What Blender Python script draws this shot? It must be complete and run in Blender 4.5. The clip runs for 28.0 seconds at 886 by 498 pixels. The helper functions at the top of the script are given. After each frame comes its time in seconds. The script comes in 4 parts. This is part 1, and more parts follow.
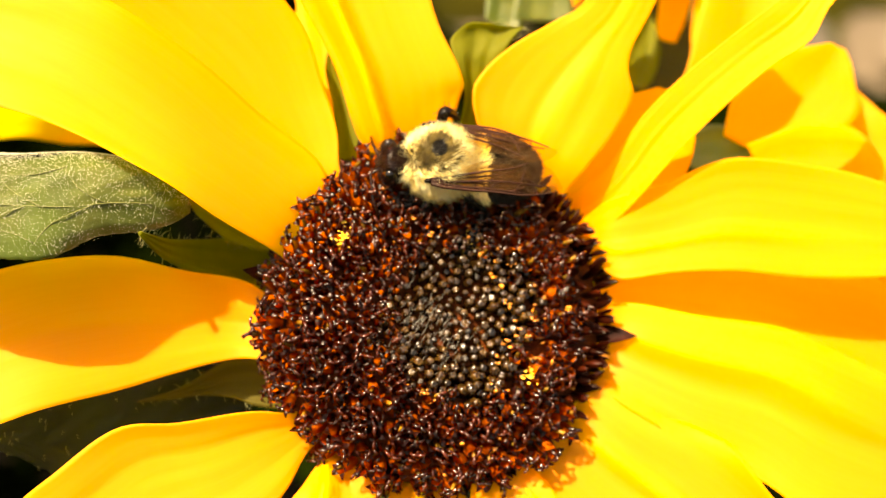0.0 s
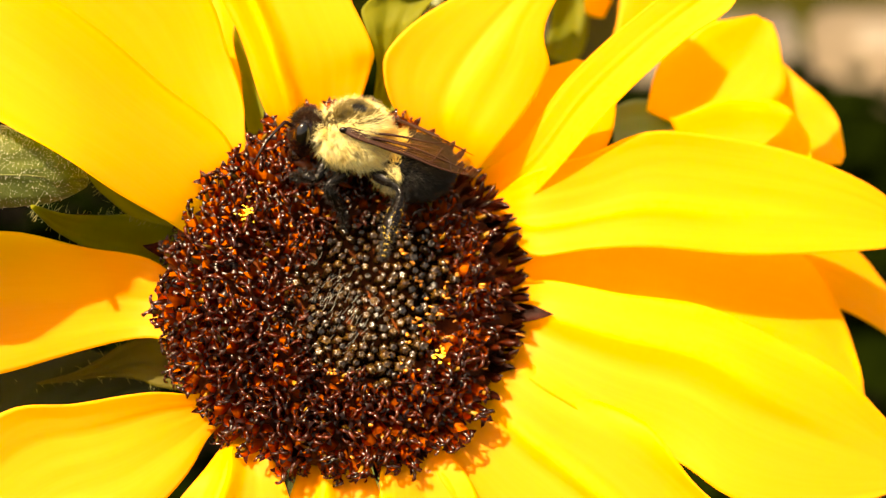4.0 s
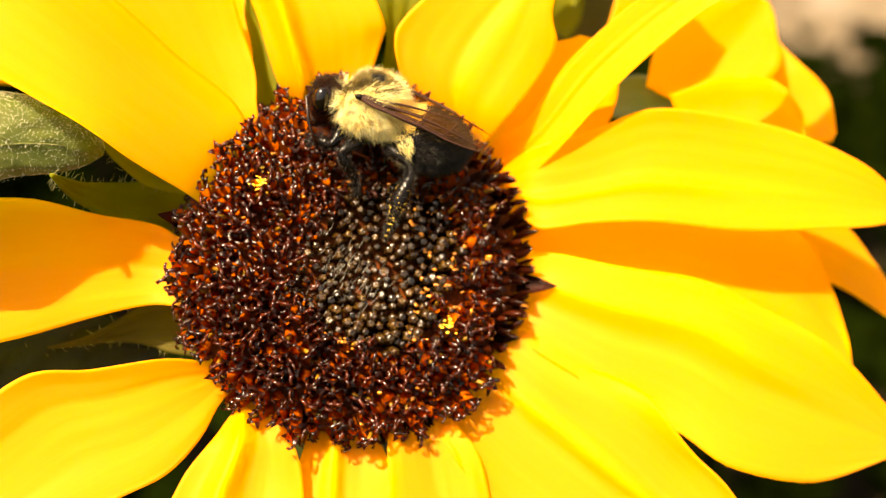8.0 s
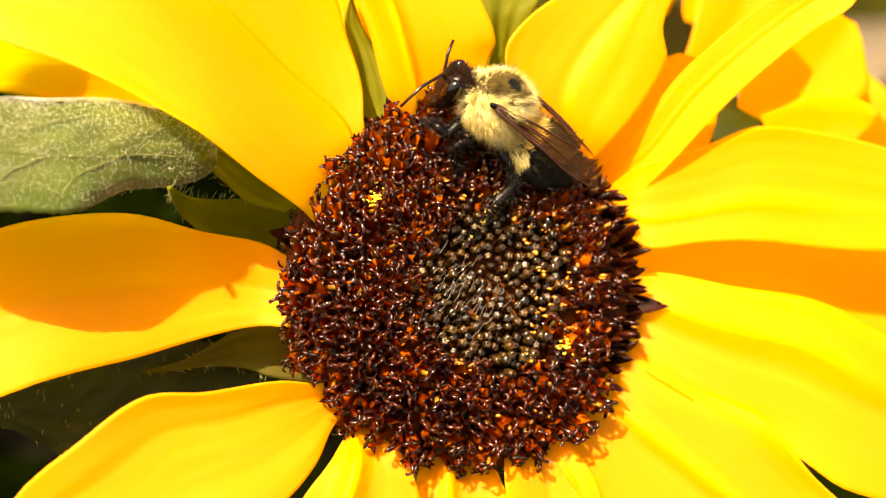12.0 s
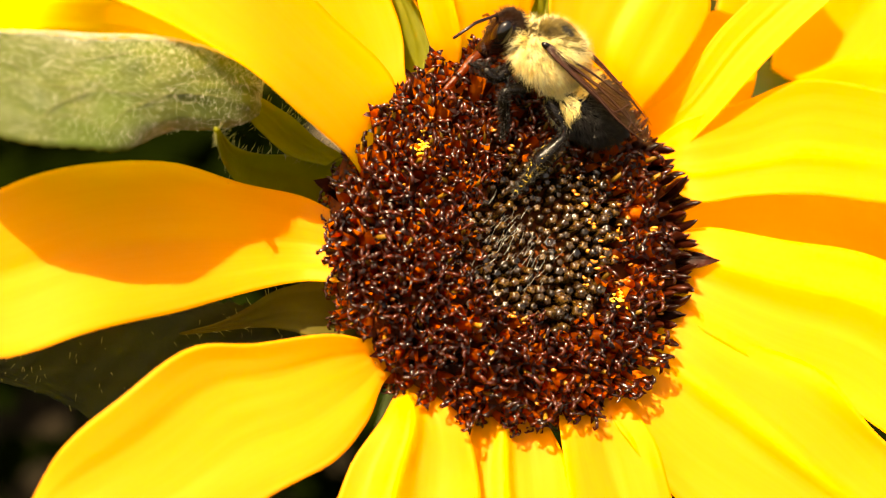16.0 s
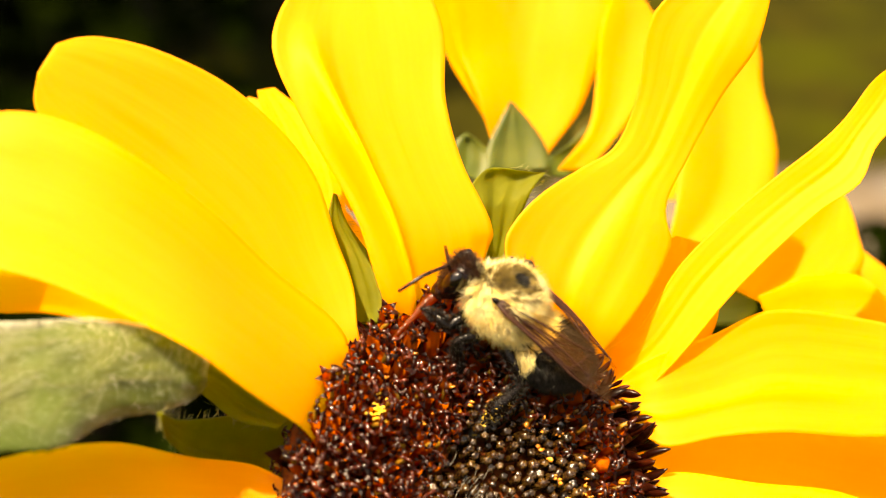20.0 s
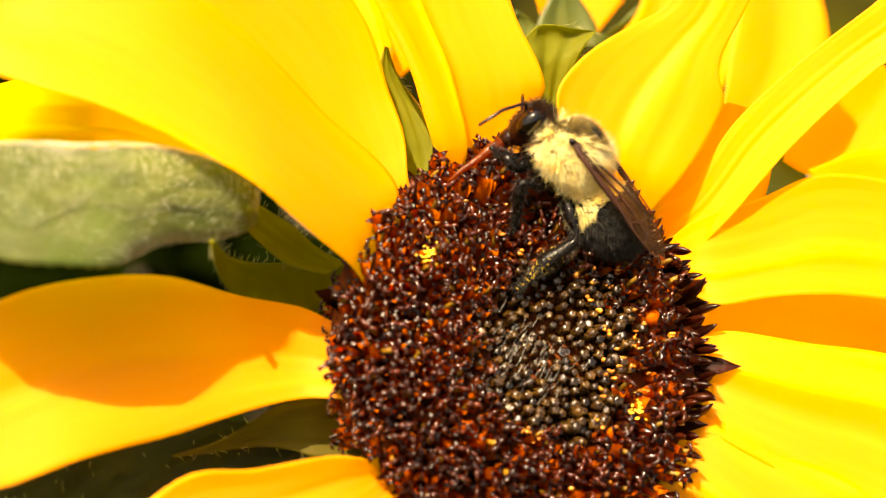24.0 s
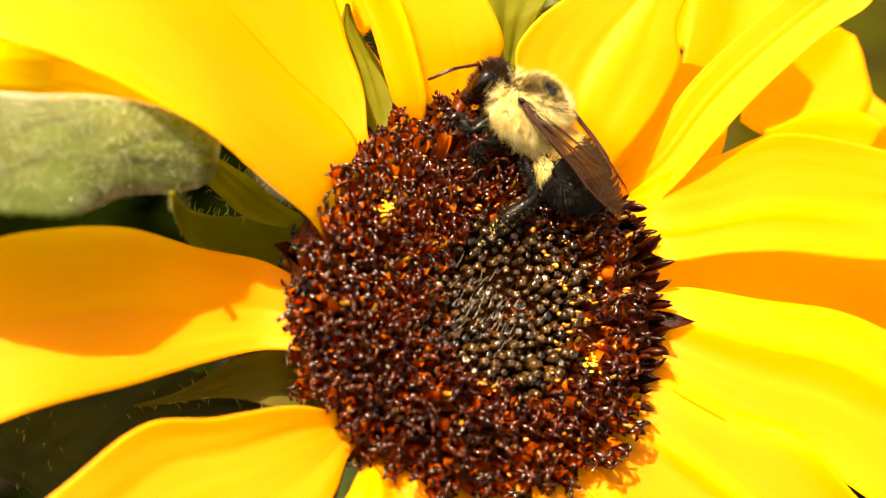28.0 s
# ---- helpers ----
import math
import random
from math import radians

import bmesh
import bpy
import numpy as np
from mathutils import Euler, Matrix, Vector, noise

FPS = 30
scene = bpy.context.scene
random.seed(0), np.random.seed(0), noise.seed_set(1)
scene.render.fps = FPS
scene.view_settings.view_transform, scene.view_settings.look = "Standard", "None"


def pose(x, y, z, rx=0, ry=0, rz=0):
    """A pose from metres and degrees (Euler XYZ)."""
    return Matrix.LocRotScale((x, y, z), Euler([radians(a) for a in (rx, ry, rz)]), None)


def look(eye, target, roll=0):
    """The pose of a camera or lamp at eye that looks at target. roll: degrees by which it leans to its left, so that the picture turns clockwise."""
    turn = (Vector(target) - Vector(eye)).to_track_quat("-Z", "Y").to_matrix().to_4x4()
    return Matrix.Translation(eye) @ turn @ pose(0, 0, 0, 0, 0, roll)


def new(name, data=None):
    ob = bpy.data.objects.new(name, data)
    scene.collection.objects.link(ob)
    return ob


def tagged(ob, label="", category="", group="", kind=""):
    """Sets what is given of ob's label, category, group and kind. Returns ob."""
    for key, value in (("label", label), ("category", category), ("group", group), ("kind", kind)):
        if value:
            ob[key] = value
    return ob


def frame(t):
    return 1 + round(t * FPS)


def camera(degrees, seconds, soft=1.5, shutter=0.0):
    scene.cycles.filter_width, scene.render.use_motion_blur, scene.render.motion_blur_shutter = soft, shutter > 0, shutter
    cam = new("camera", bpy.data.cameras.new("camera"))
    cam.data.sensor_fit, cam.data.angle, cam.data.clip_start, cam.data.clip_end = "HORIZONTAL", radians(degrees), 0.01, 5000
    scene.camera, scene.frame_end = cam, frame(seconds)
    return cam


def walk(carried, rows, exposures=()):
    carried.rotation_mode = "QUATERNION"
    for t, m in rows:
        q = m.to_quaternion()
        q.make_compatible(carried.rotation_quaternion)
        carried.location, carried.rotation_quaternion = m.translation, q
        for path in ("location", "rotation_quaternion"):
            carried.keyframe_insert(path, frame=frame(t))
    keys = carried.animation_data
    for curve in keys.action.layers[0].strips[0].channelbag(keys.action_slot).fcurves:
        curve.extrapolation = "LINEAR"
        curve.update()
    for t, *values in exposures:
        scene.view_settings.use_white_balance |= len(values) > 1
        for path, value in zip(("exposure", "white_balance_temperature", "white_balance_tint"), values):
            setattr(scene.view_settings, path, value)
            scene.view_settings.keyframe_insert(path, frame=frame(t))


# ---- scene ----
U = 0.02  # metres per plan unit: the flower's disc is about two units across
cam = camera(32.0, 28.0, soft=1.15)
cam.data.dof.use_dof = True
cam.data.dof.focus_distance = 0.152
cam.data.dof.aperture_fstop = 21.0
walk(cam, [(t, pose(x, y, z, a, b, c)) for t, x, y, z, a, b, c in (
    (0, 0.01836, -0.130411, 1.00103, 55.14, 4.088, 4.897),
    (0.5, 0.018598, -0.131105, 0.998323, 55.192, 4.055, 4.966),
    (1, 0.019505, -0.129567, 0.998262, 54.648, 4.402, 5.193),
    (1.5, 0.021016, -0.130128, 0.998886, 55.057, 4.261, 5.045),
    (2, 0.020609, -0.130194, 1.00178, 54.143, 3.566, 4.205),
    (2.5, 0.020754, -0.131806, 1.00171, 54.333, 3.312, 4.201),
    (3, 0.022403, -0.129534, 1.0018, 54.285, 3.756, 4.666),
    (3.5, 0.023241, -0.13072, 0.996271, 55.414, 3.85, 4.25),
    (4, 0.024303, -0.127024, 0.995852, 54.974, 3.558, 4.023),
    (4.5, 0.025095, -0.123352, 0.995161, 54.81, 3.778, 4.18),
    (6.5, 0.02239, -0.125886, 0.999096, 54.688, 2.191, 3.288),
    (7, 0.02156, -0.125398, 0.998987, 53.911, 2.291, 3.403),
    (7.5, 0.017893, -0.126396, 0.998023, 53.508, 2.51, 3.6),
    (8, 0.017965, -0.128961, 0.999676, 53.188, 1.704, 2.849),
    (8.5, 0.01506, -0.130034, 0.998681, 54.128, 1.738, 2.072),
    (9, 0.004019, -0.134068, 0.998842, 54.778, 1.261, 1.827),
    (9.5, 0.003832, -0.134005, 1.00279, 54.147, 0.153, 0.301),
    (10, 0.004726, -0.133608, 1.00019, 55, -0, 0),
    (10.5, -0.000295, -0.132603, 0.998196, 55.828, 0.093, -0.172),
    (11, -0.000329, -0.129932, 0.997257, 55.94, -0.137, -0.31),
    (11.5, -0.003896, -0.128385, 0.994479, 55.371, -0.191, -0.243),
    (12, -0.004402, -0.127625, 0.99428, 55.086, -0.426, -0.237),
    (12.5, -0.004629, -0.129505, 0.992378, 55.771, -0.164, -0.073),
    (14.5, -0.011863, -0.129256, 0.98384, 58.106, -1.069, -2.693),
    (15, -0.014428, -0.129219, 0.982107, 57.878, -1.008, -2.813),
    (15.5, -0.01544, -0.129672, 0.981302, 58.293, -0.811, -2.577),
    (16, -0.015687, -0.129452, 0.981292, 57.771, -1.06, -2.771),
    (16.5, -0.014499, -0.130212, 0.980355, 58.141, -0.722, -2.765),
    (17, -0.015371, -0.129554, 0.980775, 58.099, -0.611, -2.772),
    (17.5, -0.016319, -0.128157, 0.979071, 58.251, -0.742, -2.842),
    (18, -0.015921, -0.120679, 0.98103, 58.007, -1.509, -4.087),
    (18.5, -0.014851, -0.117603, 0.979679, 59.139, -1.816, -4.428),
    (19, -0.016862, -0.112275, 0.981722, 60.265, -2.405, -4.928),
    (19.5, -0.01786, -0.112824, 0.988257, 63.052, -1.37, -6.427),
    (20, -0.016349, -0.114995, 0.991619, 61.081, -0.682, -5.542),
    (20.5, -0.017645, -0.118368, 0.987756, 61.019, -0.935, -5.227),
    (22.5, -0.016953, -0.119199, 0.984901, 60.889, -0.794, -4.145),
    (23, -0.018542, -0.119699, 0.983533, 60.483, -0.789, -3.963),
    (23.5, -0.017251, -0.120336, 0.982921, 60.287, -0.971, -4.186),
    (24, -0.018281, -0.12075, 0.980012, 60.528, -0.757, -4.061),
    (24.5, -0.018958, -0.12164, 0.977717, 60.347, -1.043, -4.171),
    (25, -0.018369, -0.120417, 0.981721, 59.706, -1.557, -4.981),
    (25.5, -0.017969, -0.121596, 0.980183, 60.163, -1.412, -4.87),
    (26, -0.018599, -0.121393, 0.979507, 60.31, -1.469, -4.804),
    (26.5, -0.019518, -0.121202, 0.978803, 60.228, -1.758, -4.745),
    (27, -0.018556, -0.12214, 0.977782, 59.851, -1.463, -4.49),
    (27.5, -0.016702, -0.122129, 0.97934, 59.207, -1.719, -4.707),
    (28, -0.017166, -0.12308, 0.979918, 59.341, -1.596, -4.78),
)], exposures=[(0.0, 2.0, 10800, 10), (28.0, 2.0, 10800, 10)])

# ---- light ----
FLOWER = pose(0, 0, 0.9, 45.899, 10.482, 10.266)  # the flower's face: x across, y up the face, z out of it
SUN = (FLOWER.to_3x3() @ Vector((-0.48, 0.50, 0.72))).normalized()
world = bpy.data.worlds.new("world")
scene.world = world
world.use_nodes = True
sky = world.node_tree.nodes.new("ShaderNodeTexSky")
sky.sky_type, sky.sun_disc = "NISHITA", False
sky.dust_density, sky.ozone_density = 5.0, 0.3
sky.sun_elevation = math.asin(SUN.z)
sky.sun_rotation = math.atan2(SUN.x, SUN.y)
world.node_tree.links.new(sky.outputs[0], world.node_tree.nodes["Background"].inputs[0])
world.node_tree.nodes["Background"].inputs[1].default_value = 0.1
sun = new("sun", bpy.data.lights.new("sun", "SUN"))
sun.data.energy, sun.data.angle, sun.data.color = 4.35, radians(0.53), (1.0, 0.95, 0.86)
sun.matrix_world = look(SUN * 3 + Vector((0, 0, 0.9)), (0, 0, 0.9))


# ---- materials ----
def material(name, color, rough=0.6, color2=None, scale=300.0, detail=4.0, bump=0.0, bump_scale=None, stretch=None,
             translucent=0.0, glow_color=None, metal=0.0, spec=0.5, island=0.0, sheen=0.0, coat=0.0, blotch=None):
    """A surface of two mixed colours with grain, relief and, for thin blades, light that shines through."""
    m = bpy.data.materials.new(name)
    m.use_nodes = True
    nt = m.node_tree
    n, link = nt.nodes, nt.links.new
    bsdf = n["Principled BSDF"]
    bsdf.inputs["Roughness"].default_value, bsdf.inputs["Metallic"].default_value = rough, metal
    bsdf.inputs["Specular IOR Level"].default_value = spec
    bsdf.inputs["Coat Weight"].default_value = coat
    bsdf.inputs["Sheen Weight"].default_value = sheen
    tex = n.new("ShaderNodeTexCoord")
    source = tex.outputs["Object"]
    if stretch:
        mapping = n.new("ShaderNodeMapping")
        mapping.inputs["Scale"].default_value = stretch
        link(tex.outputs["UV"], mapping.inputs[0])
        source = mapping.outputs[0]
    grain = n.new("ShaderNodeTexNoise")
    grain.inputs["Scale"].default_value, grain.inputs["Detail"].default_value = scale, detail
    link(source, grain.inputs["Vector"])
    ramp = n.new("ShaderNodeValToRGB")
    ramp.color_ramp.elements[0].position, ramp.color_ramp.elements[1].position = 0.32, 0.7
    ramp.color_ramp.elements[0].color = (*color, 1)
    ramp.color_ramp.elements[1].color = (*(color2 or color), 1)
    link(grain.outputs[0], ramp.inputs[0])
    out = ramp.outputs[0]
    if blotch:
        spots = n.new("ShaderNodeTexNoise")
        spots.inputs["Scale"].default_value, spots.inputs["Detail"].default_value = blotch[1], 3.0
        link(tex.outputs["Object"], spots.inputs["Vector"])
        step = n.new("ShaderNodeMapRange")
        step.inputs[1].default_value, step.inputs[2].default_value = blotch[2], blotch[2] + 0.12
        link(spots.outputs[0], step.inputs[0])
        mix = n.new("ShaderNodeMixRGB")
        mix.inputs[2].default_value = (*blotch[0], 1)
        link(step.outputs[0], mix.inputs[0])
        link(out, mix.inputs[1])
        out = mix.outputs[0]
    if island:
        info = n.new("ShaderNodeObjectInfo")
        geo = n.new("ShaderNodeNewGeometry")
        add = n.new("ShaderNodeMath")
        add.operation = "ADD"
        link(info.outputs["Random"], add.inputs[0])
        link(geo.outputs["Random Per Island"], add.inputs[1])
        wrap = n.new("ShaderNodeMath")
        wrap.operation = "FRACT"
        link(add.outputs[0], wrap.inputs[0])
        span = n.new("ShaderNodeMapRange")
        span.inputs[3].default_value, span.inputs[4].default_value = 1 - island, 1 + island
        link(wrap.outputs[0], span.inputs[0])
        hsv = n.new("ShaderNodeHueSaturation")
        link(span.outputs[0], hsv.inputs["Value"])
        link(out, hsv.inputs["Color"])
        out = hsv.outputs[0]
    link(out, bsdf.inputs["Base Color"])
    if bump:
        relief = n.new("ShaderNodeTexNoise")
        relief.inputs["Scale"].default_value, relief.inputs["Detail"].default_value = bump_scale or scale * 2, 3.0
        link(source, relief.inputs["Vector"])
        b = n.new("ShaderNodeBump")
        b.inputs["Strength"].default_value, b.inputs["Distance"].default_value = bump, 0.0004
        link(relief.outputs[0], b.inputs["Height"])
        link(b.outputs[0], bsdf.inputs["Normal"])
    if translucent:
        thin = n.new("ShaderNodeBsdfTranslucent")
        if glow_color:
            thin.inputs[0].default_value = (*glow_color, 1)
        else:
            link(out, thin.inputs[0])
        blend = n.new("ShaderNodeMixShader")
        blend.inputs[0].default_value = translucent
        link(bsdf.outputs[0], blend.inputs[1])
        link(thin.outputs[0], blend.inputs[2])
        link(blend.outputs[0], n["Material Output"].inputs[0])
    return m


PETAL = material("petal_yellow", (0.91, 0.272, 0.032), 0.5, (0.95, 0.325, 0.046), scale=5.0, stretch=(1.0, 7.0, 1.0), bump=0.05, bump_scale=5.0, translucent=0.65, glow_color=(1.0, 0.91, 0.08), spec=0.12)
LEAF_GREEN = material("leaf_green", (0.040, 0.055, 0.009), 0.42, (0.078, 0.090, 0.018), scale=260.0, bump=0.25, bump_scale=4200.0, translucent=0.15, glow_color=(0.25, 0.32, 0.03), spec=0.3, blotch=((0.055, 0.08, 0.012), 90.0, 0.5))
BRACT_GREEN = material("bract_green", (0.082, 0.085, 0.007), 0.6, (0.13, 0.133, 0.014), scale=300.0, bump=0.3, bump_scale=1800.0, translucent=0.35, glow_color=(0.45, 0.46, 0.02), spec=0.08)
# darker copy of the bract green, holding the shade on two bracts
BRACT_SHADED = material("bract_shaded_green", (0.035, 0.03, 0.004), 0.7, (0.09, 0.07, 0.012), scale=60.0, translucent=0.3, spec=0.1)
STEM_GREEN = material("stem_green", (0.09, 0.13, 0.03), 0.6, (0.14, 0.18, 0.05), scale=200.0, bump=0.3)
FLORET = material("floret_maroon", (0.004, 0.0007, 0.0003), 0.22, (0.048, 0.0065, 0.0013), scale=1400.0, bump=0.1, bump_scale=6000.0, spec=0.5, island=0.85, translucent=0.12, glow_color=(0.5, 0.065, 0.006))
FLORET_TUBE = material("floret_tube", (0.09, 0.012, 0.002), 0.26, (0.40, 0.085, 0.009), scale=900.0, bump=0.1, bump_scale=4000.0, spec=0.4, island=0.85, translucent=0.45, glow_color=(0.8, 0.15, 0.01))
SHAFT = material("anther_shaft", (0.14, 0.065, 0.006), 0.4, (0.28, 0.15, 0.018), scale=900.0, spec=0.3, island=0.6, translucent=0.3)
FINGER = material("rim_floret", (0.004, 0.0007, 0.0003), 0.3, (0.028, 0.004, 0.001), scale=900.0, bump=0.1, bump_scale=4000.0, spec=0.2, island=0.8, translucent=0.12, glow_color=(0.4, 0.04, 0.005))
BUD = material("bud_brown", (0.006, 0.0022, 0.0006), 0.22, (0.07, 0.034, 0.006), scale=1500.0, bump=0.15, bump_scale=5000.0, spec=0.5, island=0.8, blotch=((0.010, 0.003, 0.001), 900.0, 0.45))
RECEPTACLE = material("receptacle_orange", (0.03, 0.006, 0.0015), 0.6, (0.12, 0.026, 0.004), scale=500.0, bump=0.4, spec=0.05)
STIGMA = material("stigma_orange", (0.30, 0.085, 0.008), 0.3, (0.60, 0.22, 0.03), scale=900.0, island=0.4)
POLLEN = material("pollen_yellow", (0.85, 0.45, 0.02), 0.8, (0.95, 0.6, 0.08), scale=1500.0)


# ---- shapes ----
def part(name, bm, mat, parent=None, label="", smooth=True):
    me = bpy.data.meshes.new(name)
    bm.to_mesh(me)
    bm.free()
    me.materials.append(mat)
    if smooth:
        me.polygons.foreach_set("use_smooth", [True] * len(me.polygons))
    ob = new(name, me)
    if parent:
        ob.parent = parent
    return tagged(ob, label)


def spline(values, s):
    """A smooth curve through the rows of values, s from 0 to 1."""
    k = s * (len(values) - 1)
    i = min(int(k), len(values) - 2)
    f = k - i
    a, b, c, d = (np.array(values[min(max(j, 0), len(values) - 1)], float) for j in (i - 1, i, i + 1, i + 2))
    return 0.5 * (2 * b + (c - a) * f + (2 * a - 5 * b + 4 * c - d) * f * f + (3 * b - a - 3 * c + d) * f ** 3)


def breadth(turn, tilt=0.0):
    """The way across a blade, from its turn in the flower's face and its tilt out of it, in degrees."""
    c = math.cos(radians(tilt))
    return Vector((math.cos(radians(turn)) * c, math.sin(radians(turn)) * c, math.sin(radians(tilt))))


def blade(stations, cup=0.15, ribs=0.012, wave=0.0, thick=0.012, teeth=0.0, fold=0.0, flap=None, seed=1, rows=34, cols=17, veins=0.0, ridge=None):
    """A petal or leaf: a thin shell along stations of (x, y, z, half width, turn and tilt of its breadth in degrees);
    flap: (where across, side, slope, how far along) of a part bent up or down; ridge: (where across, height, breadth, from, to) of a crease along it."""
    bm = bmesh.new()
    uv = bm.loops.layers.uv.new("UVMap")
    mids = [spline(stations, i / (rows - 1)) for i in range(rows)]
    grid = {}
    for i, (x, y, z, w, turn, tilt) in enumerate(mids):
        s = i / (rows - 1)
        ahead = Vector(mids[min(i + 1, rows - 1)][:3]) - Vector(mids[max(i - 1, 0)][:3])
        across = breadth(turn, tilt)
        up = across.cross(ahead).normalized()
        if up.z < 0:
            up = -up
        w = max(w, 0.004)
        for j in range(cols):
            v = 2 * j / (cols - 1) - 1
            edge = 1 + teeth * (noise.noise((seed * 3.1 + v, s * 26, seed)) * 0.7 + ((s * 21) % 1 - 0.5) * 0.8) * abs(v) ** 6
            edge += wave * noise.noise((seed * 7.7, s * 4, 2 * v))
            lift = cup * w * (v * v - 0.3)
            lift += ribs * (math.cos(v * 9.4 + 0.6 * noise.noise((s * 3, v, seed))) + 0.5 * math.cos(v * 23 + seed)) * min(1, 4 * s) * min(1, 3 * (1 - s) + 0.3)
            lift += wave * w * 1.2 * noise.noise((s * 3.5, v * 1.3, seed * 5.0)) * (0.3 + v * v)
            lift -= fold * w * math.exp(-(v / 0.16) ** 2)
            if flap and (v - flap[0]) * flap[1] > 0:
                lift += abs(flap[2]) * w * abs(v - flap[0]) * math.copysign(1, flap[2]) * min(1, 3 * s) * (max(0, 1 - s / flap[3]) if len(flap) > 3 else 1)
            if ridge:
                fade = min(1, max(0, (s - ridge[3]) * 6)) * min(1, max(0, (ridge[4] - s) * 4))
                lift += ridge[1] * w * math.exp(-((v - ridge[0] - 0.12 * (s - 0.5)) / ridge[2]) ** 2) * fade
            if veins:
                lift -= veins * (0.5 - abs(((s * 7 + abs(v) * 1.6) % 1) - 0.5)) ** 0.5 * (1 - v * v)
            c = Vector((x, y, z)) + across * (w * v * edge) + up * lift
            half = up * (thick / 2 * (1 - 0.7 * v * v))
            grid[i, j, 0] = bm.verts.new((c + half) * U)
            grid[i, j, 1] = bm.verts.new((c - half) * U)

    def face(keys):
        f = bm.faces.new([grid[k] for k in keys])
        for loop, (i, j, _) in zip(f.loops, keys):
            loop[uv].uv = (i / (rows - 1), j / (cols - 1))

    for i in range(rows - 1):
        for j in range(cols - 1):
            face([(i, j, 0), (i + 1, j, 0), (i + 1, j + 1, 0), (i, j + 1, 0)])
            face([(i, j, 1), (i, j + 1, 1), (i + 1, j + 1, 1), (i + 1, j, 1)])
        face([(i, 0, 0), (i, 0, 1), (i + 1, 0, 1), (i + 1, 0, 0)])
        face([(i, cols - 1, 0), (i + 1, cols - 1, 0), (i + 1, cols - 1, 1), (i, cols - 1, 1)])
    for j in range(cols - 1):
        face([(0, j, 0), (0, j + 1, 0), (0, j + 1, 1), (0, j, 1)])
        face([(rows - 1, j, 0), (rows - 1, j, 1), (rows - 1, j + 1, 1), (rows - 1, j + 1, 0)])
    bmesh.ops.recalc_face_normals(bm, faces=bm.faces)
    return bm


def lathe(profile, sides=24, squash=(1, 1, 1)):
    """A body turned round z from (radius, height) pairs."""
    bm = bmesh.new()
    rings = []
    for r, h in profile:
        rings.append([bm.verts.new((r * math.cos(2 * math.pi * k / sides) * squash[0] * U, r * math.sin(2 * math.pi * k / sides) * squash[1] * U, h * squash[2] * U)) for k in range(sides)])
    for a, b in zip(rings, rings[1:]):
        for k in range(sides):
            bm.faces.new((a[k], a[(k + 1) % sides], b[(k + 1) % sides], b[k]))
    bm.faces.new(rings[0][::-1])
    bm.faces.new(rings[-1])
    bmesh.ops.recalc_face_normals(bm, faces=bm.faces)
    return bm


def tube(points, radii, sides=8, bm=None):
    """A tapered round rod through points (plan units)."""
    bm = bm or bmesh.new()
    pts = [Vector(p) for p in points]
    rings = []
    for i, p in enumerate(pts):
        t = (pts[min(i + 1, len(pts) - 1)] - pts[max(i - 1, 0)]).normalized()
        a = t.orthogonal().normalized() if i == 0 else (a - t * a.dot(t)).normalized()
        b = t.cross(a)
        r = radii[i] if not isinstance(radii, float) else radii
        rings.append([bm.verts.new((p + (a * math.cos(2 * math.pi * k / sides) + b * math.sin(2 * math.pi * k / sides)) * r) * U) for k in range(sides)])
    for x, y in zip(rings, rings[1:]):
        for k in range(sides):
            bm.faces.new((x[k], x[(k + 1) % sides], y[(k + 1) % sides], y[k]))
    bm.faces.new(rings[0][::-1])
    bm.faces.new(rings[-1])
    return bm

# ---- the sunflower ----
sunflower = tagged(new("sunflower"), "open yellow sunflower with a dark maroon disc on a green stem", "sunflower", "sunflowers")
sunflower.matrix_world = FLOWER


def dome(r):
    """The height of the disc's face at a distance from its middle."""
    return 0.03 + 0.05 * math.cos(min(r, 1.1) * 1.4) - 0.12 * max(0, r - 0.8) - 0.04 * math.exp(-(r / 0.18) ** 2)


disc = part("disc", lathe([(0.35, -0.55), (0.8, -0.4), (0.9, -0.2), (0.91, -0.13)] + [(r / 11, dome(r / 10) - 0.06) for r in range(10, 0, -1)] + [(0.02, dome(0) - 0.06)], 48), RECEPTACLE, sunflower, "dark maroon flower disc")
disc.location = Vector((-0.05, 0.055, 0)) * U
part("stem", tube([(0, 0, -0.4), (0.0, -0.1, -1.2), (0.1, -1.2, -3.0), (0.3, -9, -12), (0.6, -31.5, -32.5)], [0.3, 0.24, 0.22, 0.3, 0.4], 14), STEM_GREEN, sunflower, "hairy green stem")

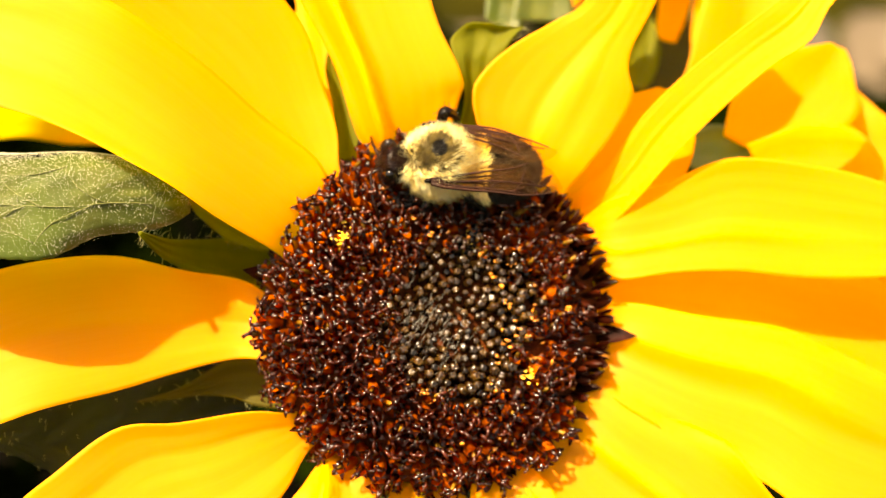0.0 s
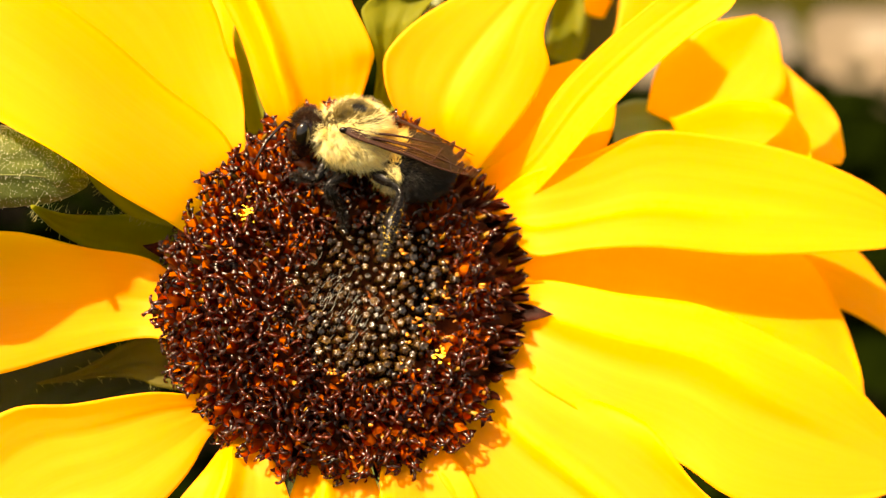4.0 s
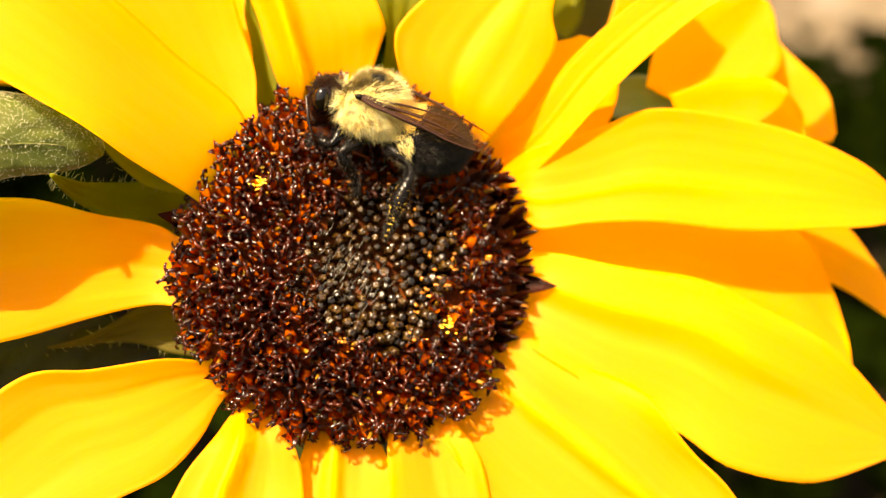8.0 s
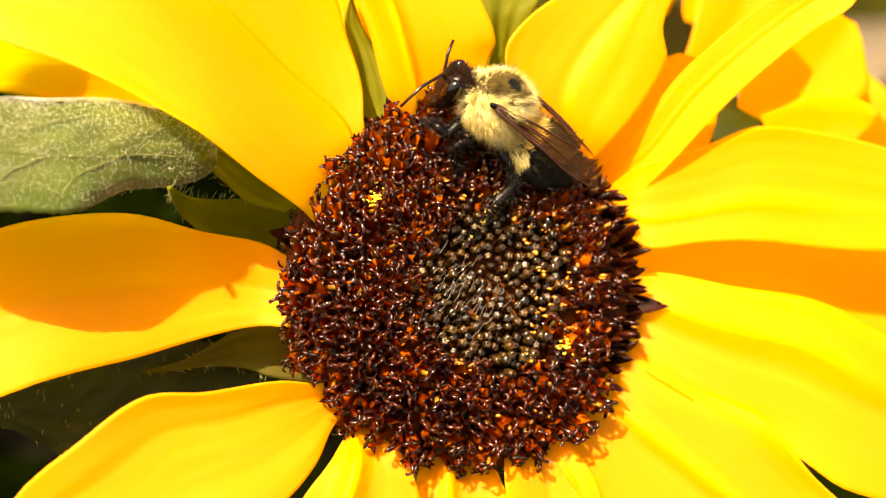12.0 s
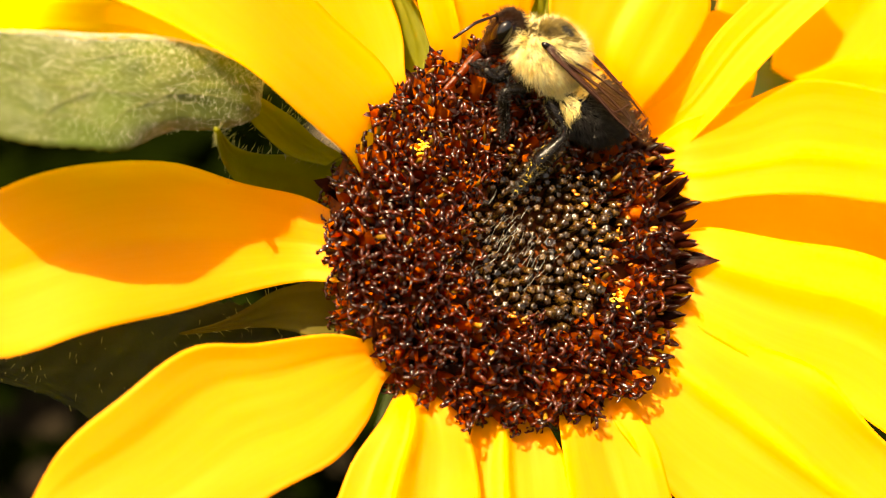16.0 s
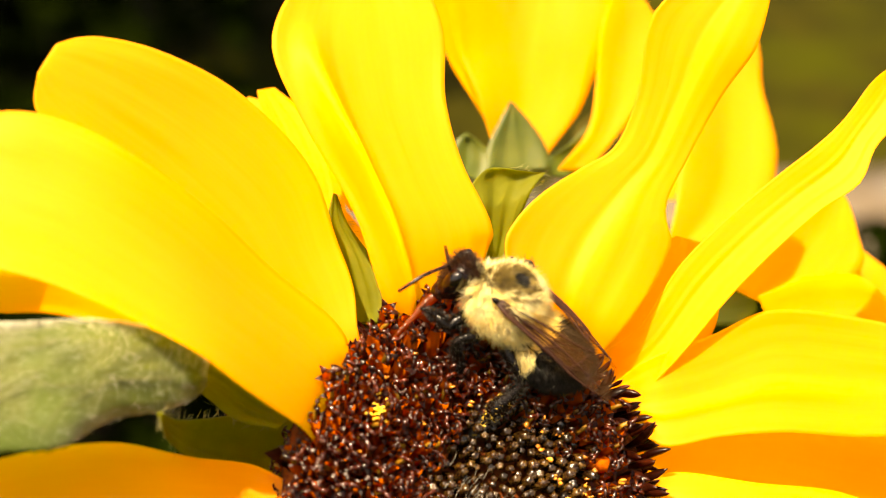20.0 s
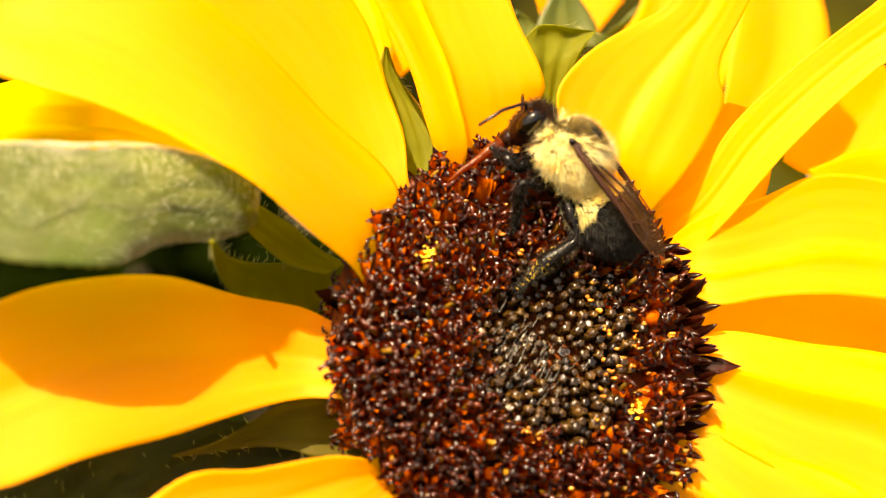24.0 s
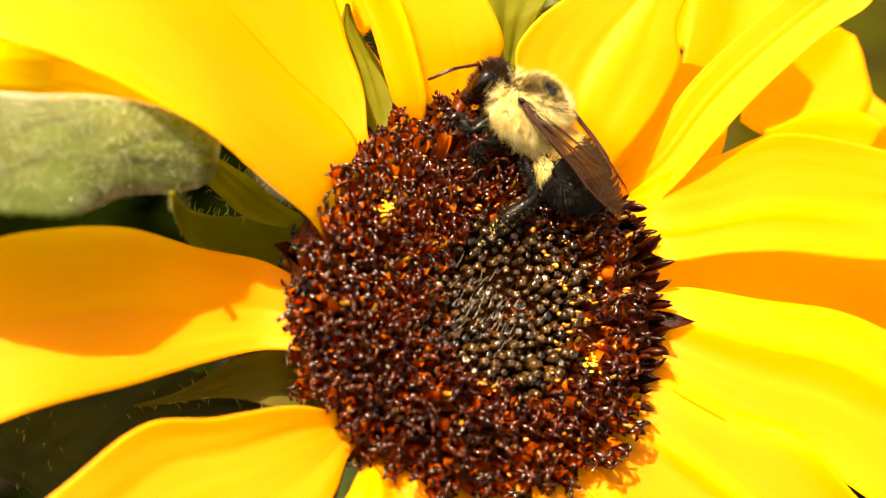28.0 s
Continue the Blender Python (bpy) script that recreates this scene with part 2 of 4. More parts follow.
RIDGES = {2: (-0.6, 0.5, 0.17, 0.02, 0.8), 3: (0.1, 0.07, 0.14, 0.1, 0.6), 8: (-0.35, 0.12, 0.16, 0.1, 0.8), 9: (-0.1, 0.14, 0.12, 0.2, 0.9), 12: (0.3, 0.40, 0.24, 0.05, 1.0), 11: (0.2, 0.25, 0.22, 0.05, 1.0), 6: (0.3, 0.10, 0.15, 0.1, 0.8)}
for k, (stations, cup, fold, wave, flap) in enumerate((
    ([(-0.74, 0.45, -0.06, 0.203, 54, -23), (-0.81, 0.54, 0.08, 0.29, 50, -26), (-0.99, 0.67, 0.2, 0.40, 43, -34), (-1.29, 0.83, 0.34, 0.412, 47, -36), (-1.62, 1.03, 0.43, 0.383, 57, -21), (-1.92, 1.19, 0.46, 0.357, 63, -6), (-2.22, 1.3, 0.43, 0.36, 68, -2), (-2.44, 1.36, 0.38, 0.313, 68, 0), (-2.62, 1.38, 0.36, 0.127, 66, 0)], 0.12, 0, 0.08, None),
    ([(-0.57, 0.57, -0.2, 0.135, 55, 0), (-0.68, 0.68, -0.12, 0.169, 55, 0), (-0.77, 0.92, -0.09, 0.205, 35, 0), (-0.93, 1.17, -0.03, 0.28, 27, 0), (-1.11, 1.42, 0.05, 0.37, 36, 0), (-1.43, 1.65, 0.15, 0.385, 46, 0), (-1.76, 1.81, 0.26, 0.325, 49, 0), (-1.99, 1.90, 0.32, 0.225, 53, 0), (-2.08, 1.95, 0.34, 0.08, 62, 0)], 0.08, 0, 0.08, (0, 1, 1.0, 0.35)),
    ([(-0.18, 0.69, -0.18, 0.105, 1, 0), (-0.22, 0.82, -0.1, 0.131, 1, 0), (-0.22, 1.09, 0.05, 0.292, 23, 0), (-0.28, 1.31, 0.14, 0.328, 6, 0), (-0.41, 1.57, 0.18, 0.321, 11, 0), (-0.53, 1.88, 0.2, 0.378, 10, 0), (-0.59, 2.23, 0.2, 0.447, 10, 0), (-0.57, 2.55, 0.15, 0.327, 9, 0), (-0.58, 2.74, 0.1, 0.091, 11, 0)], 0.1, 0.0, 0.05, None),
    ([(0.43, 0.65, -0.13, 0.116, -22, 0), (0.51, 0.77, -0.05, 0.145, -22, 0), (0.45, 1, 0.12, 0.335, -27, 7), (0.57, 1.29, 0.21, 0.41, -11, 13), (0.74, 1.53, 0.27, 0.235, -26, 17), (0.87, 1.69, 0.36, 0.175, -20, 26), (0.96, 1.94, 0.51, 0.195, -18, 30), (1.04, 2.23, 0.7, 0.258, -29, 23), (1.23, 2.47, 0.85, 0.131, -29, 22)], 0.25, 0.08, 0.1, (0.3, 1, -0.5)),
    ([(0.68, 0.55, -0.22, 0.115, -57, 6), (0.81, 0.65, -0.14, 0.144, -57, 6), (0.98, 0.79, 0.01, 0.129, -56, 18), (1.18, 1.07, 0.18, 0.155, -45, 25), (1.38, 1.28, 0.34, 0.158, -38, 28), (1.59, 1.46, 0.49, 0.145, -47, 24), (1.77, 1.59, 0.62, 0.144, -54, 16), (1.89, 1.75, 0.67, 0.109, -58, 16), (2.04, 1.93, 0.72, 0.114, -53, 10), (2.17, 2.12, 0.72, 0.038, -35, 0)], 0.3, 0.1, 0.05, None),
    ([(0.6, 0.6, -0.28, 0.11, -18, 0), (0.71, 0.71, -0.2, 0.137, -18, 0), (0.93, 0.84, -0.15, 0.222, -28, 0), (1.13, 1.05, -0.15, 0.292, -35, 0), (1.26, 1.25, -0.15, 0.225, -28, 0), (1.3, 1.41, -0.15, 0.068, -11, 0)], 0.1, 0, 0.05, None),
    ([(0.71, 0.43, -0.18, 0.113, -83, 0), (0.84, 0.51, -0.1, 0.141, -83, 0), (0.97, 0.5, 0, 0.231, -87, 0), (1.26, 0.56, 0.05, 0.256, -90, 0), (1.59, 0.64, 0.1, 0.316, -90, 0), (2.02, 0.62, 0.12, 0.316, -88, 0), (2.47, 0.59, 0.12, 0.268, -88, 0), (2.85, 0.54, 0.1, 0.178, -86, 0), (3.08, 0.49, 0.05, 0.056, -83, 0)], 0.12, 0.03, 0.08, None),
    ([(0.78, 0.13, -0.28, 0.112, -83, 0), (0.93, 0.15, -0.2, 0.14, -83, 0), (1.17, 0.2, -0.2, 0.204, -90, 0), (1.62, 0.18, -0.2, 0.3, -90, 0), (2.14, 0.08, -0.22, 0.367, -88, 0), (2.59, -0.01, -0.25, 0.387, -84, 0), (2.84, -0.18, -0.3, 0.277, -81, 0), (2.93, -0.35, -0.3, 0.097, -84, 0)], 0.1, 0.05, 0.1, None),
    ([(0.75, -0.07, -0.18, 0.17, -98, 0), (0.89, -0.08, -0.1, 0.213, -98, 0), (1.05, -0.16, 0, 0.287, -96, 0), (1.37, -0.29, 0.1, 0.361, -95, 0), (1.75, -0.39, 0.15, 0.408, -97, 0), (2.08, -0.55, 0.18, 0.448, -103, 0), (2.48, -0.68, 0.15, 0.384, -101, 0), (2.84, -0.78, 0.1, 0.198, -101, 0), (3.08, -0.88, 0.05, 0.03, -127, 0)], 0.12, 0.05, 0.17, None),
    ([(0.56, -0.45, -0.15, 0.27, -136, -3), (0.67, -0.53, -0.07, 0.337, -136, -3), (0.85, -0.71, 0.02, 0.438, -142, -5), (1.18, -0.96, 0.08, 0.495, -138, -9), (1.55, -1.22, 0.12, 0.399, -130, -11), (1.85, -1.39, 0.15, 0.272, -128, -11), (2.13, -1.52, 0.08, 0.073, -142, 0)], 0.15, 0.07, 0.16, None),
    ([(0.28, -0.63, -0.12, 0.122, -173, 0), (0.33, -0.75, -0.04, 0.153, -173, 0), (0.37, -0.93, 0.03, 0.234, -175, 0), (0.43, -1.18, 0.05, 0.264, -173, 0), (0.52, -1.49, 0.05, 0.256, -173, 0), (0.66, -1.78, 0.05, 0.152, -169, 0), (0.71, -1.99, 0.05, 0.045, -171, 0)], 0.15, 0.08, 0.1, None),
    ([(-0.06, -0.75, -0.16, 0.158, -170, 0), (-0.07, -0.89, -0.08, 0.197, -170, 0), (-0.08, -1.1, -0.03, 0.261, -173, 0), (-0.07, -1.4, 0, 0.279, -176, 0), (-0.05, -1.69, 0, 0.205, -176, 0), (-0.03, -1.9, 0, 0.044, -180, 0)], 0.15, 0.08, 0.1, None),
    ([(-0.48, -0.64, -0.13, 0.081, -167, 0), (-0.57, -0.76, -0.05, 0.101, -167, 0), (-0.56, -0.9, 0.04, 0.202, -174, 0), (-0.6, -1.11, 0.05, 0.308, -177, 0), (-0.65, -1.34, 0.08, 0.351, -178, 0), (-0.73, -1.62, 0.08, 0.332, -183, 0), (-0.78, -1.81, 0.05, 0.066, -181, 0)], 0.1, 0.0, 0.1, None),
    ([(-0.64, -0.51, -0.13, 0.094, -66, 0), (-0.76, -0.61, -0.05, 0.117, -66, 0), (-0.93, -0.71, 0.05, 0.223, -60, 0), (-1.19, -0.84, 0.12, 0.321, -55, 0), (-1.47, -0.93, 0.15, 0.367, -58, 0), (-1.77, -1.14, 0.15, 0.344, -57, 0), (-2.05, -1.29, 0.12, 0.28, -55, 0), (-2.27, -1.35, 0.1, 0.087, -55, 0)], 0.12, 0.0, 0.1, (-0.5, -1, 0.85, 1.0)),
    ([(-0.78, -0.07, -0.16, 0.11, -90, 0), (-0.89, -0.06, -0.10, 0.16, -90, 0), (-1.09, 0, -0.17, 0.215, -92, 0), (-1.4, -0.02, -0.12, 0.271, -92, 0), (-1.76, -0.06, -0.02, 0.354, -91, 0), (-2.11, -0.14, 0.05, 0.375, -88, 0), (-2.46, -0.27, 0.05, 0.371, -90, 0), (-2.79, -0.37, 0.05, 0.251, -90, 0), (-3.01, -0.42, 0.03, 0.037, -87, 0)], 0.2, 0.06, 0.1, None),
    ([(-1.34, 1.06, -0.65, 0.202, -79, -48), (-1.81, 1.34, -0.95, 0.299, -79, -57), (-2.2, 1.4, -1.1, 0.333, -86, -64), (-2.54, 1.33, -1.05, 0.274, -84, -66), (-2.82, 1.25, -0.9, 0.046, -87, 0)], 0.1, 0, 0.1, None),
    ([(-0.58, 1.12, -0.4, 0.089, 37, 0), (-0.60, 1.47, -0.5, 0.13, 25, 0), (-0.63, 1.79, -0.6, 0.15, 13, 0), (-0.70, 2.1, -0.7, 0.14, 13, 0), (-0.82, 2.36, -0.8, 0.052, 14, 0)], 0.1, 0, 0.1, None),
    ([(1.88, 0.48, -0.5, 0.166, -90, 0), (2.44, 0.41, -0.5, 0.235, -82, 0), (2.92, 0.32, -0.55, 0.192, -102, 0), (3.22, 0.13, -0.6, 0.127, -108, 0), (3.4, -0.06, -0.6, 0.047, -114, 0)], 0.1, 0, 0.1, None),
)):
    part("petal", blade(stations, cup=cup, fold=fold, wave=wave, flap=flap, ribs=0.0022, seed=k + 1, rows=40, cols=29, ridge=RIDGES.get(k)), PETAL, sunflower)


def hairs(name, roots, ways, length, width, mat, parent=None, label="", seed=1, spread=0.25, kind=""):
    """Fine tapered hairs on a surface, joined: roots and ways are lists of vectors in plan units."""
    rng = random.Random(seed)
    verts, faces = [], []
    for p, d in zip(roots, ways):
        d = (Vector(d).normalized() + Vector((rng.gauss(0, spread), rng.gauss(0, spread), rng.gauss(0, spread)))).normalized()
        a = d.orthogonal().normalized()
        b = d.cross(a)
        l = length * rng.uniform(0.55, 1.15)
        bend = Vector((rng.gauss(0, 0.2), rng.gauss(0, 0.2), rng.gauss(0, 0.2)))
        i = len(verts)
        p = Vector(p)
        mid = p + d * l * 0.55
        for q, w in ((p, width), (mid, width * 0.75)):
            for k in range(3):
                verts.append((q + (a * math.cos(2.0944 * k) + b * math.sin(2.0944 * k)) * w) * U)
        verts.append((p + (d + bend * 0.5).normalized() * l) * U)
        for k in range(3):
            m = (k + 1) % 3
            faces.append((i + k, i + m, i + 3 + m, i + 3 + k))
            faces.append((i + 3 + k, i + 3 + m, i + 6))
    me = bpy.data.meshes.new(name)
    me.from_pydata(verts, [], faces)
    me.materials.append(mat)
    me.polygons.foreach_set("use_smooth", [True] * len(me.polygons))
    ob = new(name, me)
    ob.parent = parent
    return tagged(ob, label, kind=kind)


SILVER = material("chaff_silver", (0.04, 0.036, 0.03), 0.2, (0.14, 0.13, 0.11), scale=900.0)
LEAF_HAIR = material("leaf_hair", (0.75, 0.74, 0.55), 0.2, (0.93, 0.92, 0.78), scale=500.0, translucent=0.3)
HAIR = material("plant_hair", (0.3, 0.29, 0.12), 0.2, (0.45, 0.43, 0.2), scale=500.0, translucent=0.3)


def edge_hairs(parent, stations, n, length, seed, side=1):
    """Pale hairs along one edge of a bract or leaf."""
    rng = random.Random(seed)
    roots, ways = [], []
    for _ in range(n):
        x, y, z, w, turn, tilt = spline(stations, rng.uniform(0.1, 0.98))
        c = breadth(turn, tilt)
        s = side if side else rng.choice((-1, 1))
        roots.append(Vector((x, y, z + 0.01)) + c * (w * s))
        ways.append(c * s + Vector((0, 0, 0.5)))
    return hairs("edge_hair", roots, ways, length, 0.0011, HAIR, parent, "fine pale edge hairs", seed, 0.3, kind="stuff")


for k, (stations, side) in enumerate((
    ([(-0.71, -0.29, -0.42, 0.174, -91, 0), (-0.94, -0.3, -0.4, 0.146, -93, 0), (-1.1, -0.3, -0.42, 0.116, -72, 0), (-1.25, -0.34, -0.45, 0.068, -43, 0), (-1.43, -0.39, -0.46, 0.032, -28, 0), (-1.62, -0.43, -0.46, 0.006, -44, 0)], 0),
    ([(-0.77, 0.35, -0.5, 0.166, -112, 0), (-1.06, 0.36, -0.45, 0.161, -106, 0), (-1.3, 0.36, -0.3, 0.106, -107, 0), (-1.48, 0.34, 0.05, 0.055, -112, 0), (-1.6, 0.35, 0.42, 0.01, -121, 0)], 0),
    ([(-0.91, 0.42, -0.2, 0.054, -144, 0), (-1.09, 0.49, -0.2, 0.079, -129, 0), (-1.26, 0.6, -0.15, 0.079, -128, 0), (-1.41, 0.7, -0.1, 0.033, -114, 0)], 0),
    ([(-0.46, 0.93, -0.25, 0.103, -175, 0), (-0.48, 1.12, -0.25, 0.126, -198, 0), (-0.54, 1.31, -0.25, 0.107, -202, 0), (-0.61, 1.45, -0.22, 0.054, -201, 0), (-0.63, 1.57, -0.18, 0.01, -193, 0)], -1),
    ([(0.16, 1.12, -0.2, 0.052, 147, 0), (0.18, 1.31, -0.1, 0.072, 194, 0), (0.18, 1.49, 0, 0.15, 200, 0), (0.22, 1.63, 0, 0.207, 192, 0), (0.16, 1.68, 0.03, 0.062, 185, 0)], -1),
)):
    # the first bract takes the darker copy, with shade in its colour
    bract = part("bract", blade(stations, cup=0.35, ribs=0.006, thick=0.02, wave=0.1, seed=30 + k), BRACT_GREEN if k else BRACT_SHADED, sunflower, "hairy olive green bract")
    edge_hairs(bract, stations, (24, 80, 60, 25, 40)[k], 0.055, 50 + k, side)

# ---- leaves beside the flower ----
# leaf green darkened to carry the petals' shade on the low leaf
LEAF_SHADED = material("leaf_shaded_green", (0.004, 0.006, 0.0008), 0.6, (0.010, 0.013, 0.002), scale=200.0, bump=0.6, bump_scale=900.0, translucent=0.08, glow_color=(0.12, 0.16, 0.01), spec=0.15)
leaf = tagged(new("sunflower_leaf"), "hairy green sunflower leaf lit by the sun behind the petals", "leaf")
leaf.matrix_world = FLOWER
lit = [(-1.36, 0.52, 0.2, 0.018, -101, 0), (-1.46, 0.50, 0.37, 0.145, -118, -10), (-1.69, 0.505, 0.46, 0.215, -116, -4), (-1.94, 0.465, 0.54, 0.28, -102, 9), (-2.19, 0.44, 0.59, 0.277, -94, 14), (-2.41, 0.43, 0.62, 0.269, -96, 14), (-2.74, 0.44, 0.62, 0.196, -92, 9), (-3.1, 0.51, 0.4, 0.021, -85, 0)]
blade_of_leaf = part("leaf_blade", blade(lit, cup=-0.15, ribs=0.004, thick=0.02, teeth=0.05, wave=0.06, seed=41, veins=0.022, rows=60, cols=25), LEAF_GREEN, leaf)
rng = random.Random(5)
roots, ways = [], []
LEAN = 3.2  # more hairs towards the upper edge
for _ in range(11000):
    x, y, z, w, turn, tilt = spline(lit, rng.uniform(0.0, 0.95))
    if rng.random() > (w / 0.28) ** 1.5:
        continue
    v = -1 + 2 * rng.random() ** LEAN
    c = breadth(turn, tilt)
    roots.append(Vector((x, y, z + 0.012)) + c * (w * v) - Vector((0, 0, 0.15 * w * (v * v - 0.3))))
    ways.append(Vector((rng.uniform(-0.4, 0.4), rng.uniform(-0.4, 0.4), 1)))
hairs("leaf_hair", roots, ways, 0.0135, 0.0011, LEAF_HAIR, blade_of_leaf, "short glistening white leaf hairs", 6, 0.2, kind="stuff")

LEAF_VEIN = material("leaf_vein", (0.11, 0.12, 0.035), 0.5, (0.16, 0.17, 0.065), scale=400.0, translucent=0.15, spec=0.2)


def on_leaf(s, v):
    """A place on the sunlit leaf, s along it and v across it."""
    x, y, z, w, turn, tilt = spline(lit, s)
    return Vector((x, y, z + 0.006)) + breadth(turn, tilt) * (w * v) - Vector((0, 0, 0.15 * w * (v * v - 0.3)))


for line in ([(0.2, 0.05), (0.4, 0.1), (0.6, 0.05), (0.95, 0.0)], [(0.33, 0.08), (0.42, -0.3), (0.47, -0.75)], [(0.5, 0.08), (0.6, -0.3), (0.66, -0.8)], [(0.68, 0.05), (0.76, -0.35), (0.82, -0.8)],
             [(0.36, 0.1), (0.46, 0.4), (0.5, 0.8)], [(0.54, 0.06), (0.65, 0.4), (0.7, 0.85)], [(0.46, -0.7), (0.54, -0.55), (0.62, -0.6)], [(0.5, 0.75), (0.58, 0.55), (0.67, 0.6)]):
    part("leaf_vein", tube([on_leaf(*spline(line, k / 10)) for k in range(11)], [0.0045 - 0.0002 * k for k in range(11)], 6), LEAF_VEIN, blade_of_leaf, "pale raised leaf vein")

low = tagged(new("sunflower_leaf"), "hairy leaf under the petals, its shade put into a darker green", "leaf")
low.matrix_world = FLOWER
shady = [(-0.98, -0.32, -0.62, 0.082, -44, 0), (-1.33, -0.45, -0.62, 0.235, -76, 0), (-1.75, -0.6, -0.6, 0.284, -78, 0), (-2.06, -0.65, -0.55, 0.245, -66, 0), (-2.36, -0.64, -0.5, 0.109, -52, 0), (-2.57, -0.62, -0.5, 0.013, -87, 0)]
low_blade = part("leaf_blade", blade(shady, cup=0.1, ribs=0.004, thick=0.02, teeth=0.16, wave=0.15, seed=42, veins=0.03, rows=60, cols=25), LEAF_SHADED, low)
roots, ways = [], []
for _ in range(70):
    x, y, z, w, turn, tilt = spline(shady, rng.uniform(0.05, 0.95))
    v = rng.uniform(-1, 1)
    c = breadth(turn, tilt)
    roots.append(Vector((x, y, z + 0.015)) + c * (w * v))
    ways.append(Vector((rng.uniform(-0.4, 0.4), -1.0, 0.7)))
hairs("leaf_hair", roots, ways, 0.04, 0.0012, HAIR, low_blade, "scattered pale leaf hairs", 7, 0.2, kind="stuff")

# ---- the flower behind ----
# near-black green: the shade on the foliage is put into its base colour
SHRUB_SHADED = material("shrub_leaf_shaded", (0.0012, 0.0025, 0.0003), 0.8, (0.0035, 0.006, 0.0006), scale=60.0, island=0.4, translucent=0.1, spec=0.0)
rear = tagged(new("sunflower"), "second yellow sunflower behind the first, out of focus", "sunflower", "sunflowers")
rear.matrix_world = FLOWER
part("receptacle", lathe([(0.1, -0.3), (0.3, -0.25), (0.4, -0.1), (0.36, 0.05), (0.1, 0.1)], 24), BRACT_GREEN, rear, "green receptacle").matrix_local = Matrix.Translation(Vector((0.75, 1.5, -1.75)) * U)
part("stem", tube([(0.75, 1.45, -1.95), (0.8, 0.9, -2.8), (0.7, -2, -6), (0.6, -9, -15), (0.5, -30, -35)], [0.16, 0.15, 0.18, 0.25, 0.35], 12), STEM_GREEN, rear)
for k, stations in enumerate((
    [(0.84, 2.26, -1.3, 0.166, -9, 0), (0.88, 2.57, -1.25, 0.336, -12, 0), (0.91, 2.93, -1.2, 0.486, -6, 0), (0.93, 3.34, -1.15, 0.53, 2, 0), (0.85, 3.66, -1.1, 0.191, 7, 0)],
    [(0.81, 2.32, -1.35, 0.082, -30, 0), (0.75, 2.58, -1.35, 0.205, -23, 0), (0.62, 2.88, -1.3, 0.25, -10, 0), (0.51, 3.18, -1.25, 0.249, 1, 0), (0.42, 3.43, -1.2, 0.074, 6, 0)],
    [(1.15, 2.15, -1.2, 0.103, 3, 0), (1.34, 2.37, -1.15, 0.088, -21, 0), (1.5, 2.75, -1.1, 0.184, -13, 0), (1.55, 3.05, -1.05, 0.203, -5, 0), (1.53, 3.28, -1, 0.087, -7, 0)],
    [(1.7, 1.62, -0.95, 0.093, -8, 0), (1.96, 1.89, -0.95, 0.27, -14, 0), (2.09, 2.24, -0.92, 0.32, -13, 0), (2.12, 2.63, -0.9, 0.235, -5, 0), (2.19, 2.94, -0.88, 0.17, -14, 0), (2.22, 3.21, -0.85, 0.06, -3, 0)],
    [(-0.30, 1.75, -0.9, 0.06, 46, 0), (-0.45, 2.0, -0.9, 0.075, 49, 0), (-0.59, 2.15, -0.95, 0.078, 47, 0), (-0.74, 2.29, -1, 0.075, 50, 0), (-0.89, 2.37, -1.05, 0.05, 56, 0)],
    [(-0.2, 1.45, -0.95, 0.05, 46, 0), (-0.36, 1.66, -1.0, 0.075, 46, 0), (-0.52, 1.84, -1.05, 0.08, 48, 0), (-0.68, 1.98, -1.1, 0.07, 50, 0), (-0.80, 2.06, -1.1, 0.03, 54, 0)],
    [(1.85, 1.2, -0.5, 0.113, -23, 0), (2.08, 1.37, -0.45, 0.303, -37, 0), (2.29, 1.56, -0.42, 0.313, -31, 0), (2.37, 1.7, -0.38, 0.178, -31, 0), (2.42, 1.8, -0.36, 0.056, -21, 0)],
    [(1.92, 1.09, -0.45, 0.111, -63, 0), (2.25, 1.12, -0.4, 0.2, -65, 0), (2.56, 1.12, -0.35, 0.171, -73, 0), (2.66, 1.03, -0.3, 0.072, -83, 0)],
    [(2.57, 1.41, -0.65, 0.25, -95, 0), (2.76, 1.25, -0.6, 0.217, -101, 0), (2.9, 1.13, -0.58, 0.146, -109, 0), (2.97, 1.02, -0.56, 0.03, -116, 0)],
)):
    part("petal", blade(stations, cup=0.2, fold=0.06, wave=0.12, ribs=0.004, seed=60 + k, rows=24, cols=13), PETAL, rear)
